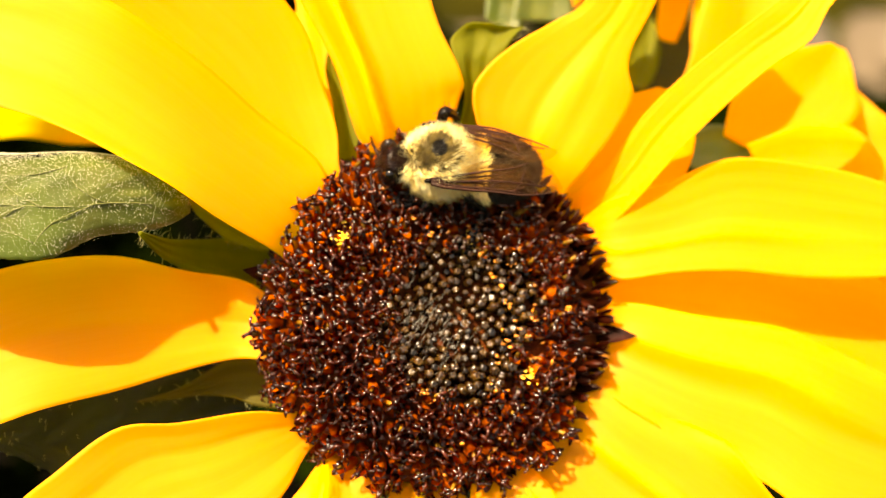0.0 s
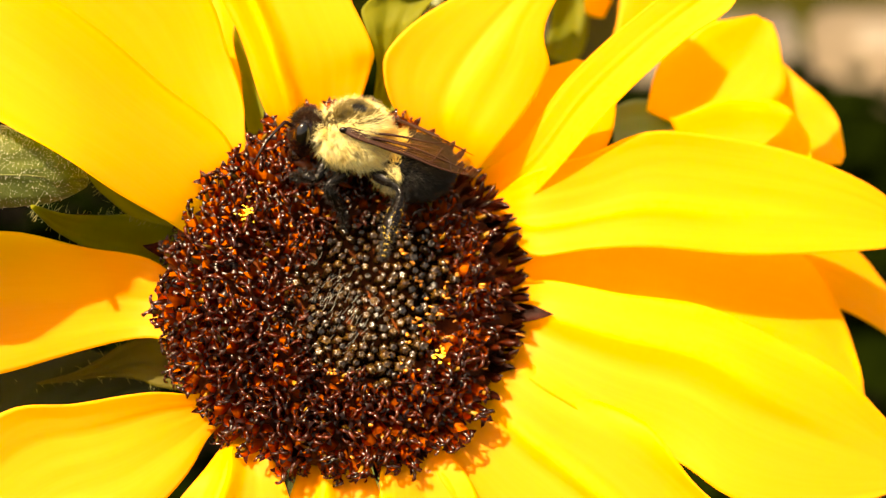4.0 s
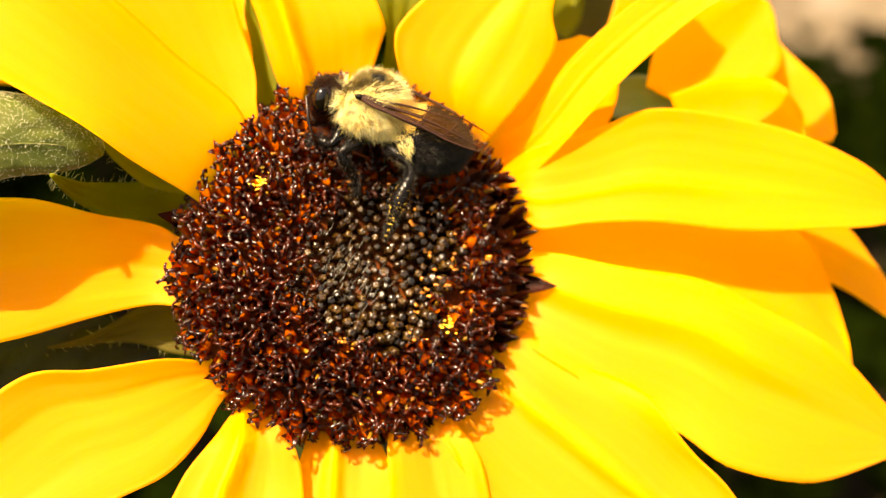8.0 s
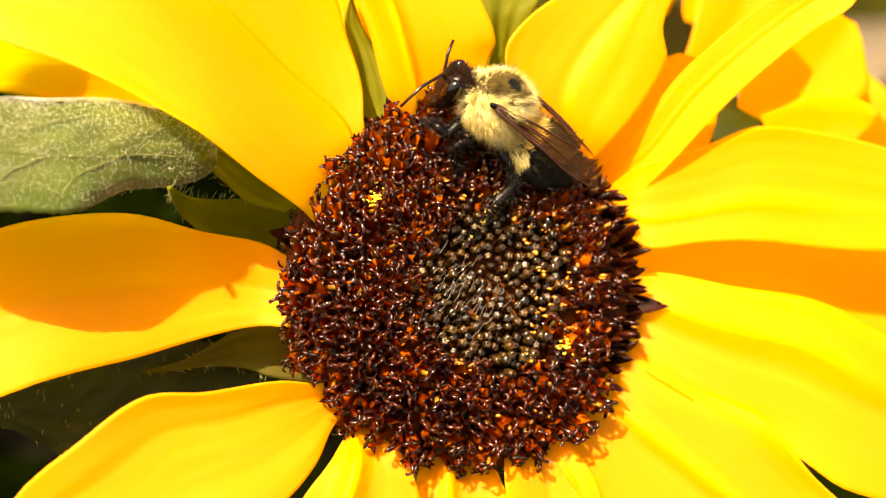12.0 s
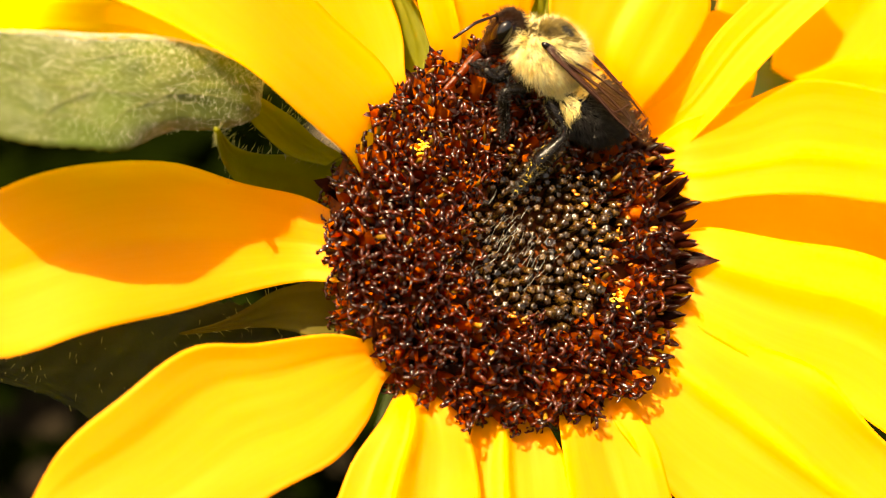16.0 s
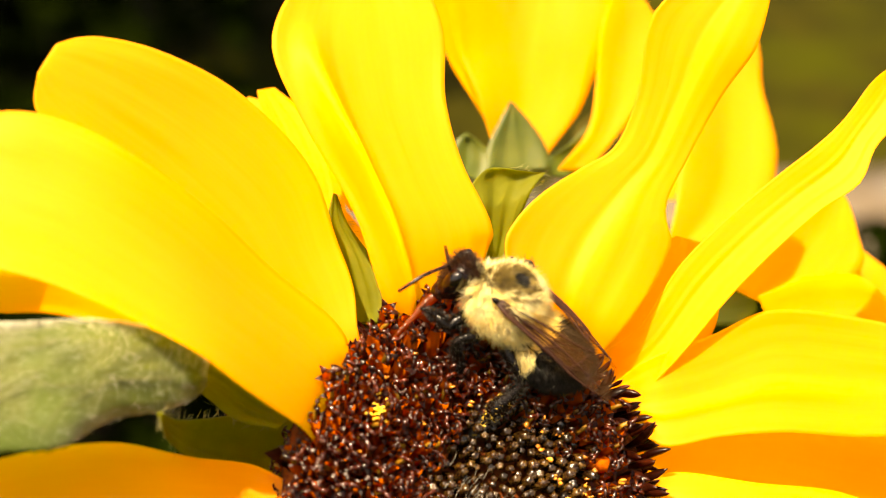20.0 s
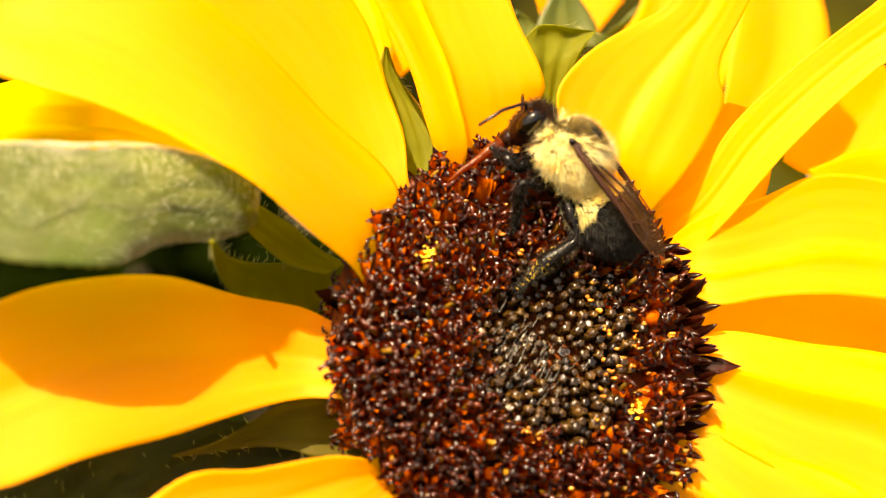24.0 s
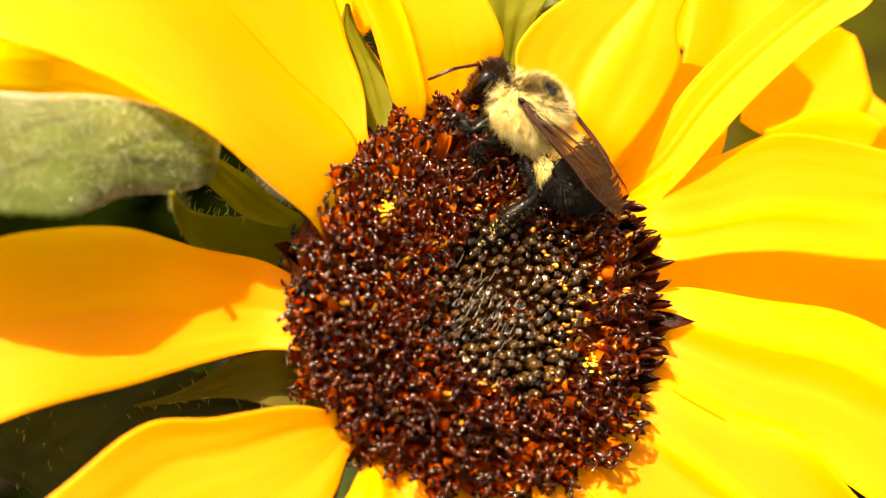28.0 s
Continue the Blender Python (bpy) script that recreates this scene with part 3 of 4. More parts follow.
for k, stations in enumerate((
    [(0.79, 2.13, -1.2, 0.201, 3, 0), (0.78, 2.27, -1.18, 0.183, 4, 0), (0.77, 2.42, -1.15, 0.095, 4, 0), (0.75, 2.53, -1.12, 0.009, 4, 0)],
    [(0.54, 2.12, -1.35, 0.116, -24, 0), (0.57, 2.27, -1.35, 0.13, -15, 0), (0.55, 2.35, -1.33, 0.069, -7, 0), (0.52, 2.37, -1.3, 0.015, 4, 0)],
    [(1.14, 2.12, -1.25, 0.205, -2, 0), (1.19, 2.27, -1.25, 0.175, 10, 0), (1.25, 2.37, -1.22, 0.081, 17, 0), (1.29, 2.45, -1.2, 0.011, 4, 0)],
    [(1.6, 1.19, -0.7, 0.112, -90, 0), (1.72, 1.21, -0.68, 0.144, -90, 0), (1.86, 1.21, -0.65, 0.13, -86, 0), (1.96, 1.21, -0.62, 0.061, -90, 0)],
)):
    part("bract", blade(stations, cup=0.3, ribs=0.006, thick=0.03, seed=70 + k, rows=20, cols=11), LEAF_GREEN, rear)
bud = tagged(new("sunflower_bud"), "half-open sunflower bud with green bracts, out of focus", "flower bud", "sunflowers")
bud.matrix_world = FLOWER
part("stem", tube([(1.35, 1.3, -2.0), (1.35, 0.9, -2.4), (1.2, -2, -6), (1.1, -9, -16), (1.0, -30, -36)], [0.1, 0.12, 0.15, 0.2, 0.3], 12), STEM_GREEN, bud)
for k, (stations, mat, kind) in enumerate((([(1.73, 2.18, -1.6, 0.06, -14, 0), (1.76, 2.34, -1.6, 0.098, -7, 0), (1.8, 2.54, -1.6, 0.099, -7, 0), (1.81, 2.68, -1.6, 0.03, 5, 0)], PETAL, "petal"), ([(1.93, 2.1, -1.5, 0.058, -5, 0), (1.97, 2.29, -1.5, 0.098, -7, 0), (2.03, 2.49, -1.5, 0.118, -5, 0), (2.03, 2.67, -1.5, 0.039, 5, 0)], PETAL, "petal"), ([(1.5, 1.89, -1.7, 0.106, -23, 0), (1.57, 2.07, -1.7, 0.133, -17, 0), (1.59, 2.28, -1.7, 0.108, -6, 0), (1.59, 2.42, -1.7, 0.039, 5, 0)], BRACT_GREEN, "bract"), ([(1.59, 1.83, -2.2, 0.09, -24, 0), (1.85, 2.1, -2.3, 0.303, -26, 0), (1.98, 2.41, -2.4, 0.363, -25, 0), (2, 2.76, -2.4, 0.29, -23, 0), (2.03, 3.11, -2.4, 0.054, 4, 0)], BRACT_SHADED, "bract"))):
    part(kind, blade(stations, cup=0.3, wave=0.1, ribs=0.004, seed=80 + k, rows=20, cols=11), mat, bud)

# ---- ground, edging and planting ----
LAWN = material("lawn", (0.008, 0.008, 0.0008), 0.95, (0.021, 0.018, 0.0015), scale=14.0, detail=8.0, bump=0.4, spec=0.03, blotch=((0.02, 0.022, 0.001), 3.0, 0.5))
STONE = material("edging_stone", (0.075, 0.058, 0.042), 0.9, (0.115, 0.09, 0.065), scale=30.0, bump=0.4, spec=0.1, blotch=((0.14, 0.12, 0.10), 12.0, 0.55))
bm = bmesh.new()
bmesh.ops.create_grid(bm, x_segments=60, y_segments=60, size=60)
for v in bm.verts:
    v.co.z = 0.02 * noise.noise(v.co * 0.3) - (0.04 if v.co.length < 6 else 0)
tagged(part("ground", bm, LAWN), "olive green lawn and garden soil", kind="structure")
# added soil sheet, its dark colour standing in for shade below the plants
SOIL_SHADED = material("bed_soil_shaded", (0.006, 0.005, 0.003), 0.95, (0.018, 0.013, 0.008), scale=40.0, detail=8.0, bump=0.6, spec=0.03, blotch=((0.010, 0.008, 0.005), 12.0, 0.5))
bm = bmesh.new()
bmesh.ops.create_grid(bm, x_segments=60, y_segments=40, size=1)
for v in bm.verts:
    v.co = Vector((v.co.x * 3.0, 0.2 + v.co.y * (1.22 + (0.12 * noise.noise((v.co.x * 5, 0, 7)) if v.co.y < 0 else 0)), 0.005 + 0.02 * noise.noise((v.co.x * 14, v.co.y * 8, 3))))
tagged(part("bed_shade_sheet", bm, SOIL_SHADED), "added soil sheet of the flower bed, darkened to stand in for shade", kind="structure")
edging = tagged(new("garden_edging"), "weathered pale stone edging along the flower bed", "edging", kind="structure")


def stone_block(length):
    bm = bmesh.new()
    bmesh.ops.create_cube(bm, size=1)
    bmesh.ops.scale(bm, vec=(length, 0.18, 0.12), verts=bm.verts)
    bmesh.ops.bevel(bm, geom=bm.edges[:], offset=0.012, segments=2, affect="EDGES")
    for v in bm.verts:
        v.co += Vector((0, 0.006 * noise.noise(v.co * 9), 0.006 * noise.noise(v.co * 7)))
    return bm


block = part("stone", stone_block(0.58), STONE, edging)
block.location = (-3.0, 1.6, 0.03)
for k in range(1, 11):
    other = new("stone", block.data)
    other.parent = edging
    other.location = (-3.0 + 0.6 * k, 1.6 + 0.01 * math.sin(k * 2.3), 0.03 + 0.004 * math.sin(k * 5.1))

rng = random.Random(11)
verts, faces = [], []
for n_leaf in range(7000):
    x, y = rng.uniform(-1.3, 1.3), rng.uniform(-0.25, 1.45)
    left = max(0.0, min(1.0, (-0.02 - x) * 6)) * max(0.0, 1 - max(0, y - 0.7) * 2)
    top = min(0.45 + 0.33 * left, (0.72 if x < 0 else 0.66) + (0.2 * left) - 0.36 * y)
    top = max(0.1, top + 0.05 * noise.noise((x * 6, y * 6, 1)))
    z = top * (1 - 0.6 * rng.random() ** 2)
    if n_leaf > 5200:  # a hedge added farther back to keep the left side dark
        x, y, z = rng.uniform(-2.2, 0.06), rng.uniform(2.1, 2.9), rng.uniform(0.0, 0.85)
    if abs(x) < 0.05 and y < 0.05:
        z *= 0.6
    l, w = rng.uniform(0.04, 0.085), rng.uniform(0.012, 0.024)
    if n_leaf > 5200:
        l, w = l * 2, w * 2
    m = Matrix.Translation((x, y, z)) @ Euler((rng.uniform(-0.9, 0.5), rng.uniform(-0.6, 0.6), rng.uniform(0, 6.28))).to_matrix().to_4x4()
    i = len(verts)
    for px, py, pz in ((0, -l / 2, 0), (w, -l * 0.15, 0.006), (w * 0.8, l * 0.2, 0.006), (0, l / 2, -0.01), (-w * 0.8, l * 0.2, 0.006), (-w, -l * 0.15, 0.006), (0, 0, -0.003)):
        verts.append(m @ Vector((px, py, pz)))
    for k in range(6):
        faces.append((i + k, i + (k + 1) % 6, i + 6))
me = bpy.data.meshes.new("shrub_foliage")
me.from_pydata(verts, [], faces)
me.materials.append(SHRUB_SHADED)
tagged(new("shrub_foliage", me), "foliage of the flower bed, out of focus, its shade put into a near-black green", kind="stuff")

# ---- the bumblebee ----
FUR = material("fur_yellow", (0.9, 0.74, 0.3), 0.45, (1.0, 0.97, 0.66), scale=900.0, island=0.35, translucent=0.5)
FUR_OLIVE = material("fur_olive", (0.06, 0.038, 0.006), 0.5, (0.26, 0.18, 0.04), scale=900.0, island=0.45, translucent=0.2)
DUST = material("pollen_dust", (0.45, 0.27, 0.03), 0.8, (0.75, 0.5, 0.07), scale=1500.0, island=0.4)
FUR_BROWN = material("fur_brown", (0.005, 0.0018, 0.0007), 0.4, (0.028, 0.010, 0.0028), scale=900.0, island=0.5, spec=0.15)
FUR_DARK = material("fur_black", (0.0012, 0.0009, 0.0007), 0.3, (0.005, 0.0035, 0.0022), scale=900.0, island=0.5, spec=0.4)
SHELL = material("bee_black", (0.0010, 0.0007, 0.0005), 0.17, (0.004, 0.002, 0.001), scale=700.0, bump=0.25, bump_scale=3000.0, spec=0.16)
SKIN = material("thorax_skin", (0.012, 0.008, 0.003), 0.35, (0.03, 0.02, 0.007), scale=700.0, bump=0.3, spec=0.35)
FACE = material("bee_face", (0.003, 0.0008, 0.0005), 0.26, (0.014, 0.0028, 0.001), scale=600.0, bump=0.15, bump_scale=4500.0, spec=0.35)
EYE = material("bee_eye", (0.0012, 0.0009, 0.0008), 0.14, (0.003, 0.0015, 0.001), scale=2000.0, spec=0.4)
TONGUE = material("bee_tongue", (0.045, 0.008, 0.0015), 0.25, (0.14, 0.030, 0.004), scale=500.0, bump=0.4, bump_scale=2500.0, translucent=0.4, glow_color=(0.6, 0.12, 0.008), spec=0.3)
VEIN = material("wing_vein", (0.012, 0.004, 0.003), 0.6, (0.04, 0.014, 0.008), scale=500.0, spec=0.15)


def membrane():
    """Thin smoky amber wing skin: it lets most light through, tinted, and scatters a little."""
    m = bpy.data.materials.new("wing_membrane")
    m.use_nodes = True
    n, link = m.node_tree.nodes, m.node_tree.links.new
    bsdf = n["Principled BSDF"]
    bsdf.inputs["Base Color"].default_value = (0.16, 0.08, 0.04, 1)
    bsdf.inputs["Roughness"].default_value = 0.3
    bsdf.inputs["Specular IOR Level"].default_value = 0.3
    clear = n.new("ShaderNodeBsdfTransparent")
    clear.inputs[0].default_value = (0.985, 0.92, 0.78, 1)
    tex, fine, cloud = n.new("ShaderNodeTexCoord"), n.new("ShaderNodeTexNoise"), n.new("ShaderNodeTexNoise")
    fine.inputs["Scale"].default_value = 1400.0
    cloud.inputs["Scale"].default_value = 260.0
    link(tex.outputs["Object"], fine.inputs["Vector"])
    link(tex.outputs["Object"], cloud.inputs["Vector"])
    span = n.new("ShaderNodeMapRange")
    span.inputs[1].default_value, span.inputs[2].default_value = 0.3, 0.7
    span.inputs[3].default_value, span.inputs[4].default_value = 0.92, 0.985
    link(cloud.outputs[0], span.inputs[0])
    wrinkle = n.new("ShaderNodeBump")
    wrinkle.inputs["Strength"].default_value, wrinkle.inputs["Distance"].default_value = 0.6, 0.0002
    link(fine.outputs[0], wrinkle.inputs["Height"])
    link(wrinkle.outputs[0], bsdf.inputs["Normal"])
    mix = n.new("ShaderNodeMixShader")
    link(span.outputs[0], mix.inputs[0])
    link(bsdf.outputs[0], mix.inputs[1])
    link(clear.outputs[0], mix.inputs[2])
    link(mix.outputs[0], n["Material Output"].inputs[0])
    return m


MEMBRANE = membrane()
bee = tagged(new("bumblebee"), "fuzzy yellow and black bumblebee with brown wings feeding on the disc", "bumblebee")


def ellipsoid(cx, cy, cz, rx, ry, rz, n=24, shape=None):
    bm = bmesh.new()
    bmesh.ops.create_uvsphere(bm, u_segments=n, v_segments=n // 2 + 2, radius=1)
    for v in bm.verts:
        p = Vector(v.co)
        if shape:
            p = shape(p)
        v.co = Vector((cx + p.x * rx, cy + p.y * ry, cz + p.z * rz)) * U
    return bm


def coat(centre, radii, n, keep, lean, seed, length=0.05, pull=0.45, tufts=450):
    """Roots and ways of hairs over an ellipsoid, where keep(unit place) holds; lean bends them aft, pull gathers them into tufts."""
    rng = random.Random(seed)
    roots, ways = [], []
    while len(roots) < n:
        d = Vector((rng.gauss(0, 1), rng.gauss(0, 1), rng.gauss(0, 1))).normalized()
        if not keep(d, rng):
            continue
        roots.append(Vector((centre[i] + d[i] * radii[i] for i in range(3))))
        sway = noise.noise_vector(roots[-1] * 7.0 + Vector((seed, 0, 0))) * 0.7
        ways.append((Vector((d.x / radii[0], d.y / radii[1], d.z / radii[2])).normalized() + Vector((-lean, 0, -0.15)) + sway).normalized())
    heads = range(0, n, max(1, n // tufts))
    base = np.array([roots[i] for i in heads])
    tips = np.array([roots[i] + ways[i] * length for i in heads])
    at = np.array(roots)
    near = np.concatenate([((at[k:k + 2000, None, :] - base[None]) ** 2).sum(2).argmin(1) for k in range(0, n, 2000)])
    for k in range(n):
        toward = (Vector(tips[near[k]]) - roots[k]).normalized()
        ways[k] = (toward * pull + ways[k] * (1 - pull)).normalized()
    return roots, ways


TH = ((0, 0, 0), (0.158, 0.15, 0.142))
AB = ((-0.32, 0.01, -0.11), (0.20, 0.16, 0.15))
thorax = part("thorax", ellipsoid(*TH[0], *TH[1]), SKIN, bee, "fuzzy yellow thorax with a dark bare spot")


def spot(d, reach):
    """Whether a place on the thorax lies within reach of its bare spot."""
    return (d - Vector((0.08, 0, 1)).normalized()).length < reach


def saddle(d, reach):
    return (d - Vector((0.12, 0, 1)).normalized()).length < reach


hairs("thorax_fur", *coat(*TH, 8000, lambda d, r: d.z > r.uniform(-0.3, 0.1) and not spot(d, r.uniform(0.4, 0.52)) and not saddle(d, r.uniform(0.3, 0.8)), 0.9, 1, 0.075, 0.6, 420), 0.075, 0.0012, FUR, thorax, "pale yellow thorax fur", 2, 0.17)
hairs("side_fur", *coat(*TH, 6500, lambda d, r: r.uniform(-0.75, -0.5) < d.z < r.uniform(-0.1, 0.35), 0.8, 14, 0.11, 0.68, 240), 0.10, 0.0013, FUR, thorax, "long pale yellow side fur", 15, 0.15)
hairs("under_fur", *coat(*TH, 2200, lambda d, r: d.z < r.uniform(-0.7, -0.5), 0.5, 18), 0.06, 0.0016, FUR_DARK, thorax, "black fur under the thorax", 19, 0.25)
hairs("olive_fur", *coat(*TH, 3600, lambda d, r: saddle(d, r.uniform(0.4, 0.82)) and not spot(d, r.uniform(0.26, 0.40)), 0.8, 12, 0.05), 0.055, 0.0013, FUR_OLIVE, thorax, "olive brown fur round the spot", 13, 0.15)
# dark under-fur added so the gaps between the pale tufts look shaded
hairs("under_coat", *coat(*TH, 6000, lambda d, r: d.z > -0.6 and not spot(d, r.uniform(0.26, 0.4)), 0.7, 33), 0.032, 0.0016, FUR_OLIVE, thorax, "short olive under-fur", 34, 0.3)
hairs("dark_fur", *coat(*TH, 260, lambda d, r: spot(d, 0.3), 0.6, 3), 0.03, 0.002, FUR_DARK, thorax, "short black fur", 4, 0.3)
abdomen = part("abdomen", ellipsoid(*AB[0], *AB[1], shape=lambda p: Vector((p.x, p.y * (1 + 0.12 * p.x), p.z * (1 + 0.1 * p.x)))), SHELL, bee, "black hairy abdomen with a yellow first band")
hairs("band_fur", *coat(*AB, 3000, lambda d, r: 0.36 < d.x < 0.95 and d.z > r.uniform(-0.75, -0.5), 0.8, 5, 0.07, 0.5, 150), 0.07, 0.0015, FUR, abdomen, "pale yellow band fur", 6, 0.13)
hairs("dark_fur", *coat(*AB, 6500, lambda d, r: d.x < r.uniform(0.26, 0.4) or (d.z < -0.75 and d.x < 0.6), 1.0, 7, 0.06, 0.4, 400), 0.055, 0.0017, FUR_DARK, abdomen, "black abdomen fur", 8, 0.2)

HEAD = ((0.242, 0, -0.055), (0.078, 0.105, 0.125))
head = part("head", ellipsoid(*HEAD[0], *HEAD[1], shape=lambda p: Vector((p.x + 0.15 * (p.z < 0) * p.z * -0.6, p.y * (1 + 0.25 * p.z), p.z))), FACE, bee, "glossy dark brown head")
hairs("face_fur", *coat(*HEAD, 700, lambda d, r: abs(d.y) < 0.6, 0.3, 9), 0.024, 0.0014, FUR_BROWN, head, "short brown face fur", 10, 0.3)
for s in (1, -1):
    part("eye", ellipsoid(0.262, 0.088 * s, -0.015, 0.044, 0.042, 0.074, 20), EYE, head, "large glossy black eye")
part("jaw", ellipsoid(0.272, 0.0, -0.17, 0.042, 0.056, 0.06, 16, shape=lambda p: Vector((p.x, p.y * (1 + 0.35 * p.z), p.z))), FACE, head, "red-brown muzzle")
hairs("crown_fur", *coat(*HEAD, 600, lambda d, r: d.z > 0.45 and abs(d.y) < 0.65, 0.5, 16), 0.05, 0.0014, FUR_BROWN, head, "tuft of brown crown fur", 17, 0.3)

# wings: built along -x from the hinge
WING = [(0.0, 0.0, 0.0, 0.012, 90, 0), (-0.12, -0.015, 0.004, 0.050, 90, 0), (-0.3, -0.05, 0.01, 0.082, 90, 0), (-0.5, -0.06, 0.0, 0.100, 90, 0), (-0.64, -0.045, -0.01, 0.064, 90, 0), (-0.71, -0.005, -0.015, 0.016, 90, 0)]
HIND = [(0.0, 0.0, 0.0, 0.012, 90, 0), (-0.12, 0.0, 0.0, 0.05, 90, 0), (-0.27, 0.0, 0.0, 0.075, 90, 0), (-0.40, 0.0, -0.005, 0.06, 90, 0), (-0.46, 0.0, -0.005, 0.015, 90, 0)]


def wing(name, stations, veins, s, m):
    flat = [(x, y * s, z, w, turn, tilt) for x, y, z, w, turn, tilt in stations]
    ob = part(name, blade(flat, cup=0.05, ribs=0.002, wave=0.08, thick=0.004, seed=95, rows=26, cols=13), MEMBRANE, bee, "smoky brown translucent wing")
    ob.matrix_local = m
    for line in veins:
        pts = []
        for k in range(9):
            f = k / 8
            a = spline(line, f)
            x, y, z, w = spline(flat, a[0])[:4]
            pts.append((x, y + w * a[1] * s, z + 0.004))
        part("vein", tube(pts, [0.003 + 0.0085 * (1 - k / 8) ** 2 * (line[0][0] < 0.1) for k in range(9)], 5), VEIN, ob)
    return ob


VEINS = ([(0.02, 0.9), (0.4, 0.97), (0.7, 0.97), (0.85, 0.9)], [(0.02, 0.3), (0.3, 0.75), (0.6, 0.85)], [(0.02, 0.0), (0.3, 0.3), (0.55, 0.35), (0.8, 0.5)],
         [(0.02, -0.5), (0.3, -0.3), (0.5, -0.35), (0.62, -0.75)], [(0.42, 0.75), (0.45, 0.35)], [(0.55, 0.8), (0.58, 0.2), (0.6, -0.4)], [(0.68, 0.9), (0.66, 0.3), (0.58, 0.1)])
HIND_VEINS = ([(0.02, 0.9), (0.5, 0.95), (0.8, 0.9)], [(0.02, 0.2), (0.4, 0.35), (0.75, 0.5)], [(0.02, -0.4), (0.4, -0.2), (0.7, -0.5)])


def wing_pose(hinge, tip, s, roll):
    """Lays a wing built along -x from its hinge towards its tip, its blade rolled about its length."""
    d = (Vector(tip) - Vector(hinge)).normalized()
    x = -d
    side = Vector((0, 1, 0))
    y = (side - x * side.dot(x)).normalized()
    z = x.cross(y)
    m = Matrix((x, y, z)).transposed().to_4x4()
    return Matrix.Translation(Vector(hinge) * U) @ m @ pose(0, 0, 0, roll * s, 0, 0)


for s in (1, -1):
    wing("forewing", WING, VEINS, s, wing_pose((0.06, 0.165 * s, 0.095), (-0.61, 0.19 if s > 0 else -0.06, 0.0), s, -24))
    wing("hindwing", HIND, HIND_VEINS, s, wing_pose((-0.02, 0.155 * s, 0.075), (-0.50, 0.13 if s > 0 else -0.05, 0.04), s, -18))
    part("wing_base", ellipsoid(0.065, 0.163 * s, 0.093, 0.026, 0.014, 0.017, 12), SHELL, bee, "glossy dark wing base")


def limb(points, radii, fur, seed, dusty=0):
    """A jointed leg with bristles; dusty: how many pollen grains cling to it."""
    pts = [np.array(p) for p in points]
    fine = [tuple(spline(pts, k / 18)) for k in range(19)]
    rad = [float(spline([(r,) for r in radii], k / 18)[0]) for k in range(19)]
    base = Vector(points[0])
    bm = tube([Vector(p) - base for p in fine], rad, 9)
    ob = part("leg", bm, SHELL, bee, "black bristly leg dusted with yellow pollen" if dusty else "black bristly leg")
    ob.location = (base + Vector((0, 0, -0.01))) * U
    rng = random.Random(seed)
    roots, ways = [], []
    for _ in range(fur):
        k = rng.randrange(1, 18)
        d = Vector((rng.gauss(0, 1), rng.gauss(0, 1), rng.gauss(0, 1))).normalized()
        roots.append(Vector(fine[k]) - base + d * rad[k] * 0.8)
        ways.append(d)
    hairs("bristle", roots, ways, 0.042, 0.0014, FUR_DARK, ob, "", seed, 0.2, kind="stuff")
    if dusty:
        bm = bmesh.new()
        for _ in range(dusty):
            k = rng.randrange(9, 18)
            d = Vector((rng.gauss(0, 1), rng.gauss(0, 1), rng.gauss(0, 1))).normalized()
            q = Vector(fine[k]) - base + d * rad[k]
            bmesh.ops.create_icosphere(bm, subdivisions=1, radius=rng.uniform(0.0012, 0.0032) * U, matrix=Matrix.Translation(q * U))
        tagged(part("pollen_grains", bm, DUST, ob, "yellow pollen grains"), kind="stuff")
    return ob


leg_hind = limb([(-0.10, 0.07, -0.12), (-0.17, 0.13, -0.16), (-0.27, 0.175, -0.20), (-0.275, 0.20, -0.28), (-0.255, 0.235, -0.375), (-0.248, 0.27, -0.43), (-0.24, 0.31, -0.50), (-0.235, 0.35, -0.56)], [0.026, 0.038, 0.020, 0.034, 0.050, 0.030, 0.013, 0.006], 1300, 21, 420)
limb([(-0.01, 0.08, -0.13), (0.03, 0.13, -0.17), (0.09, 0.185, -0.205), (0.06, 0.19, -0.26), (0.01, 0.18, -0.32), (-0.02, 0.19, -0.37), (-0.04, 0.205, -0.43)], [0.026, 0.034, 0.019, 0.028, 0.022, 0.012, 0.006], 650, 22)
leg_front = limb([(0.12, 0.08, -0.12), (0.13, 0.115, -0.16), (0.15, 0.15, -0.20), (0.20, 0.14, -0.205), (0.24, 0.12, -0.22), (0.29, 0.10, -0.25)], [0.026, 0.032, 0.024, 0.030, 0.014, 0.007], 500, 23)
limb([(0.12, -0.08, -0.13), (0.15, -0.14, -0.16), (0.19, -0.16, -0.19), (0.26, -0.17, -0.24)], [0.026, 0.026, 0.018, 0.007], 90, 24)
leg_raised = limb([(0.0, -0.09, -0.13), (-0.02, -0.19, 0.0), (-0.03, -0.235, 0.085), (-0.06, -0.25, 0.075), (-0.13, -0.28, -0.06)], [0.03, 0.03, 0.03, 0.028, 0.008], 120, 25)
limb([(-0.10, -0.07, -0.12), (-0.2, -0.16, -0.12), (-0.3, -0.2, -0.12), (-0.36, -0.24, -0.2)], [0.03, 0.032, 0.028, 0.008], 120, 26)


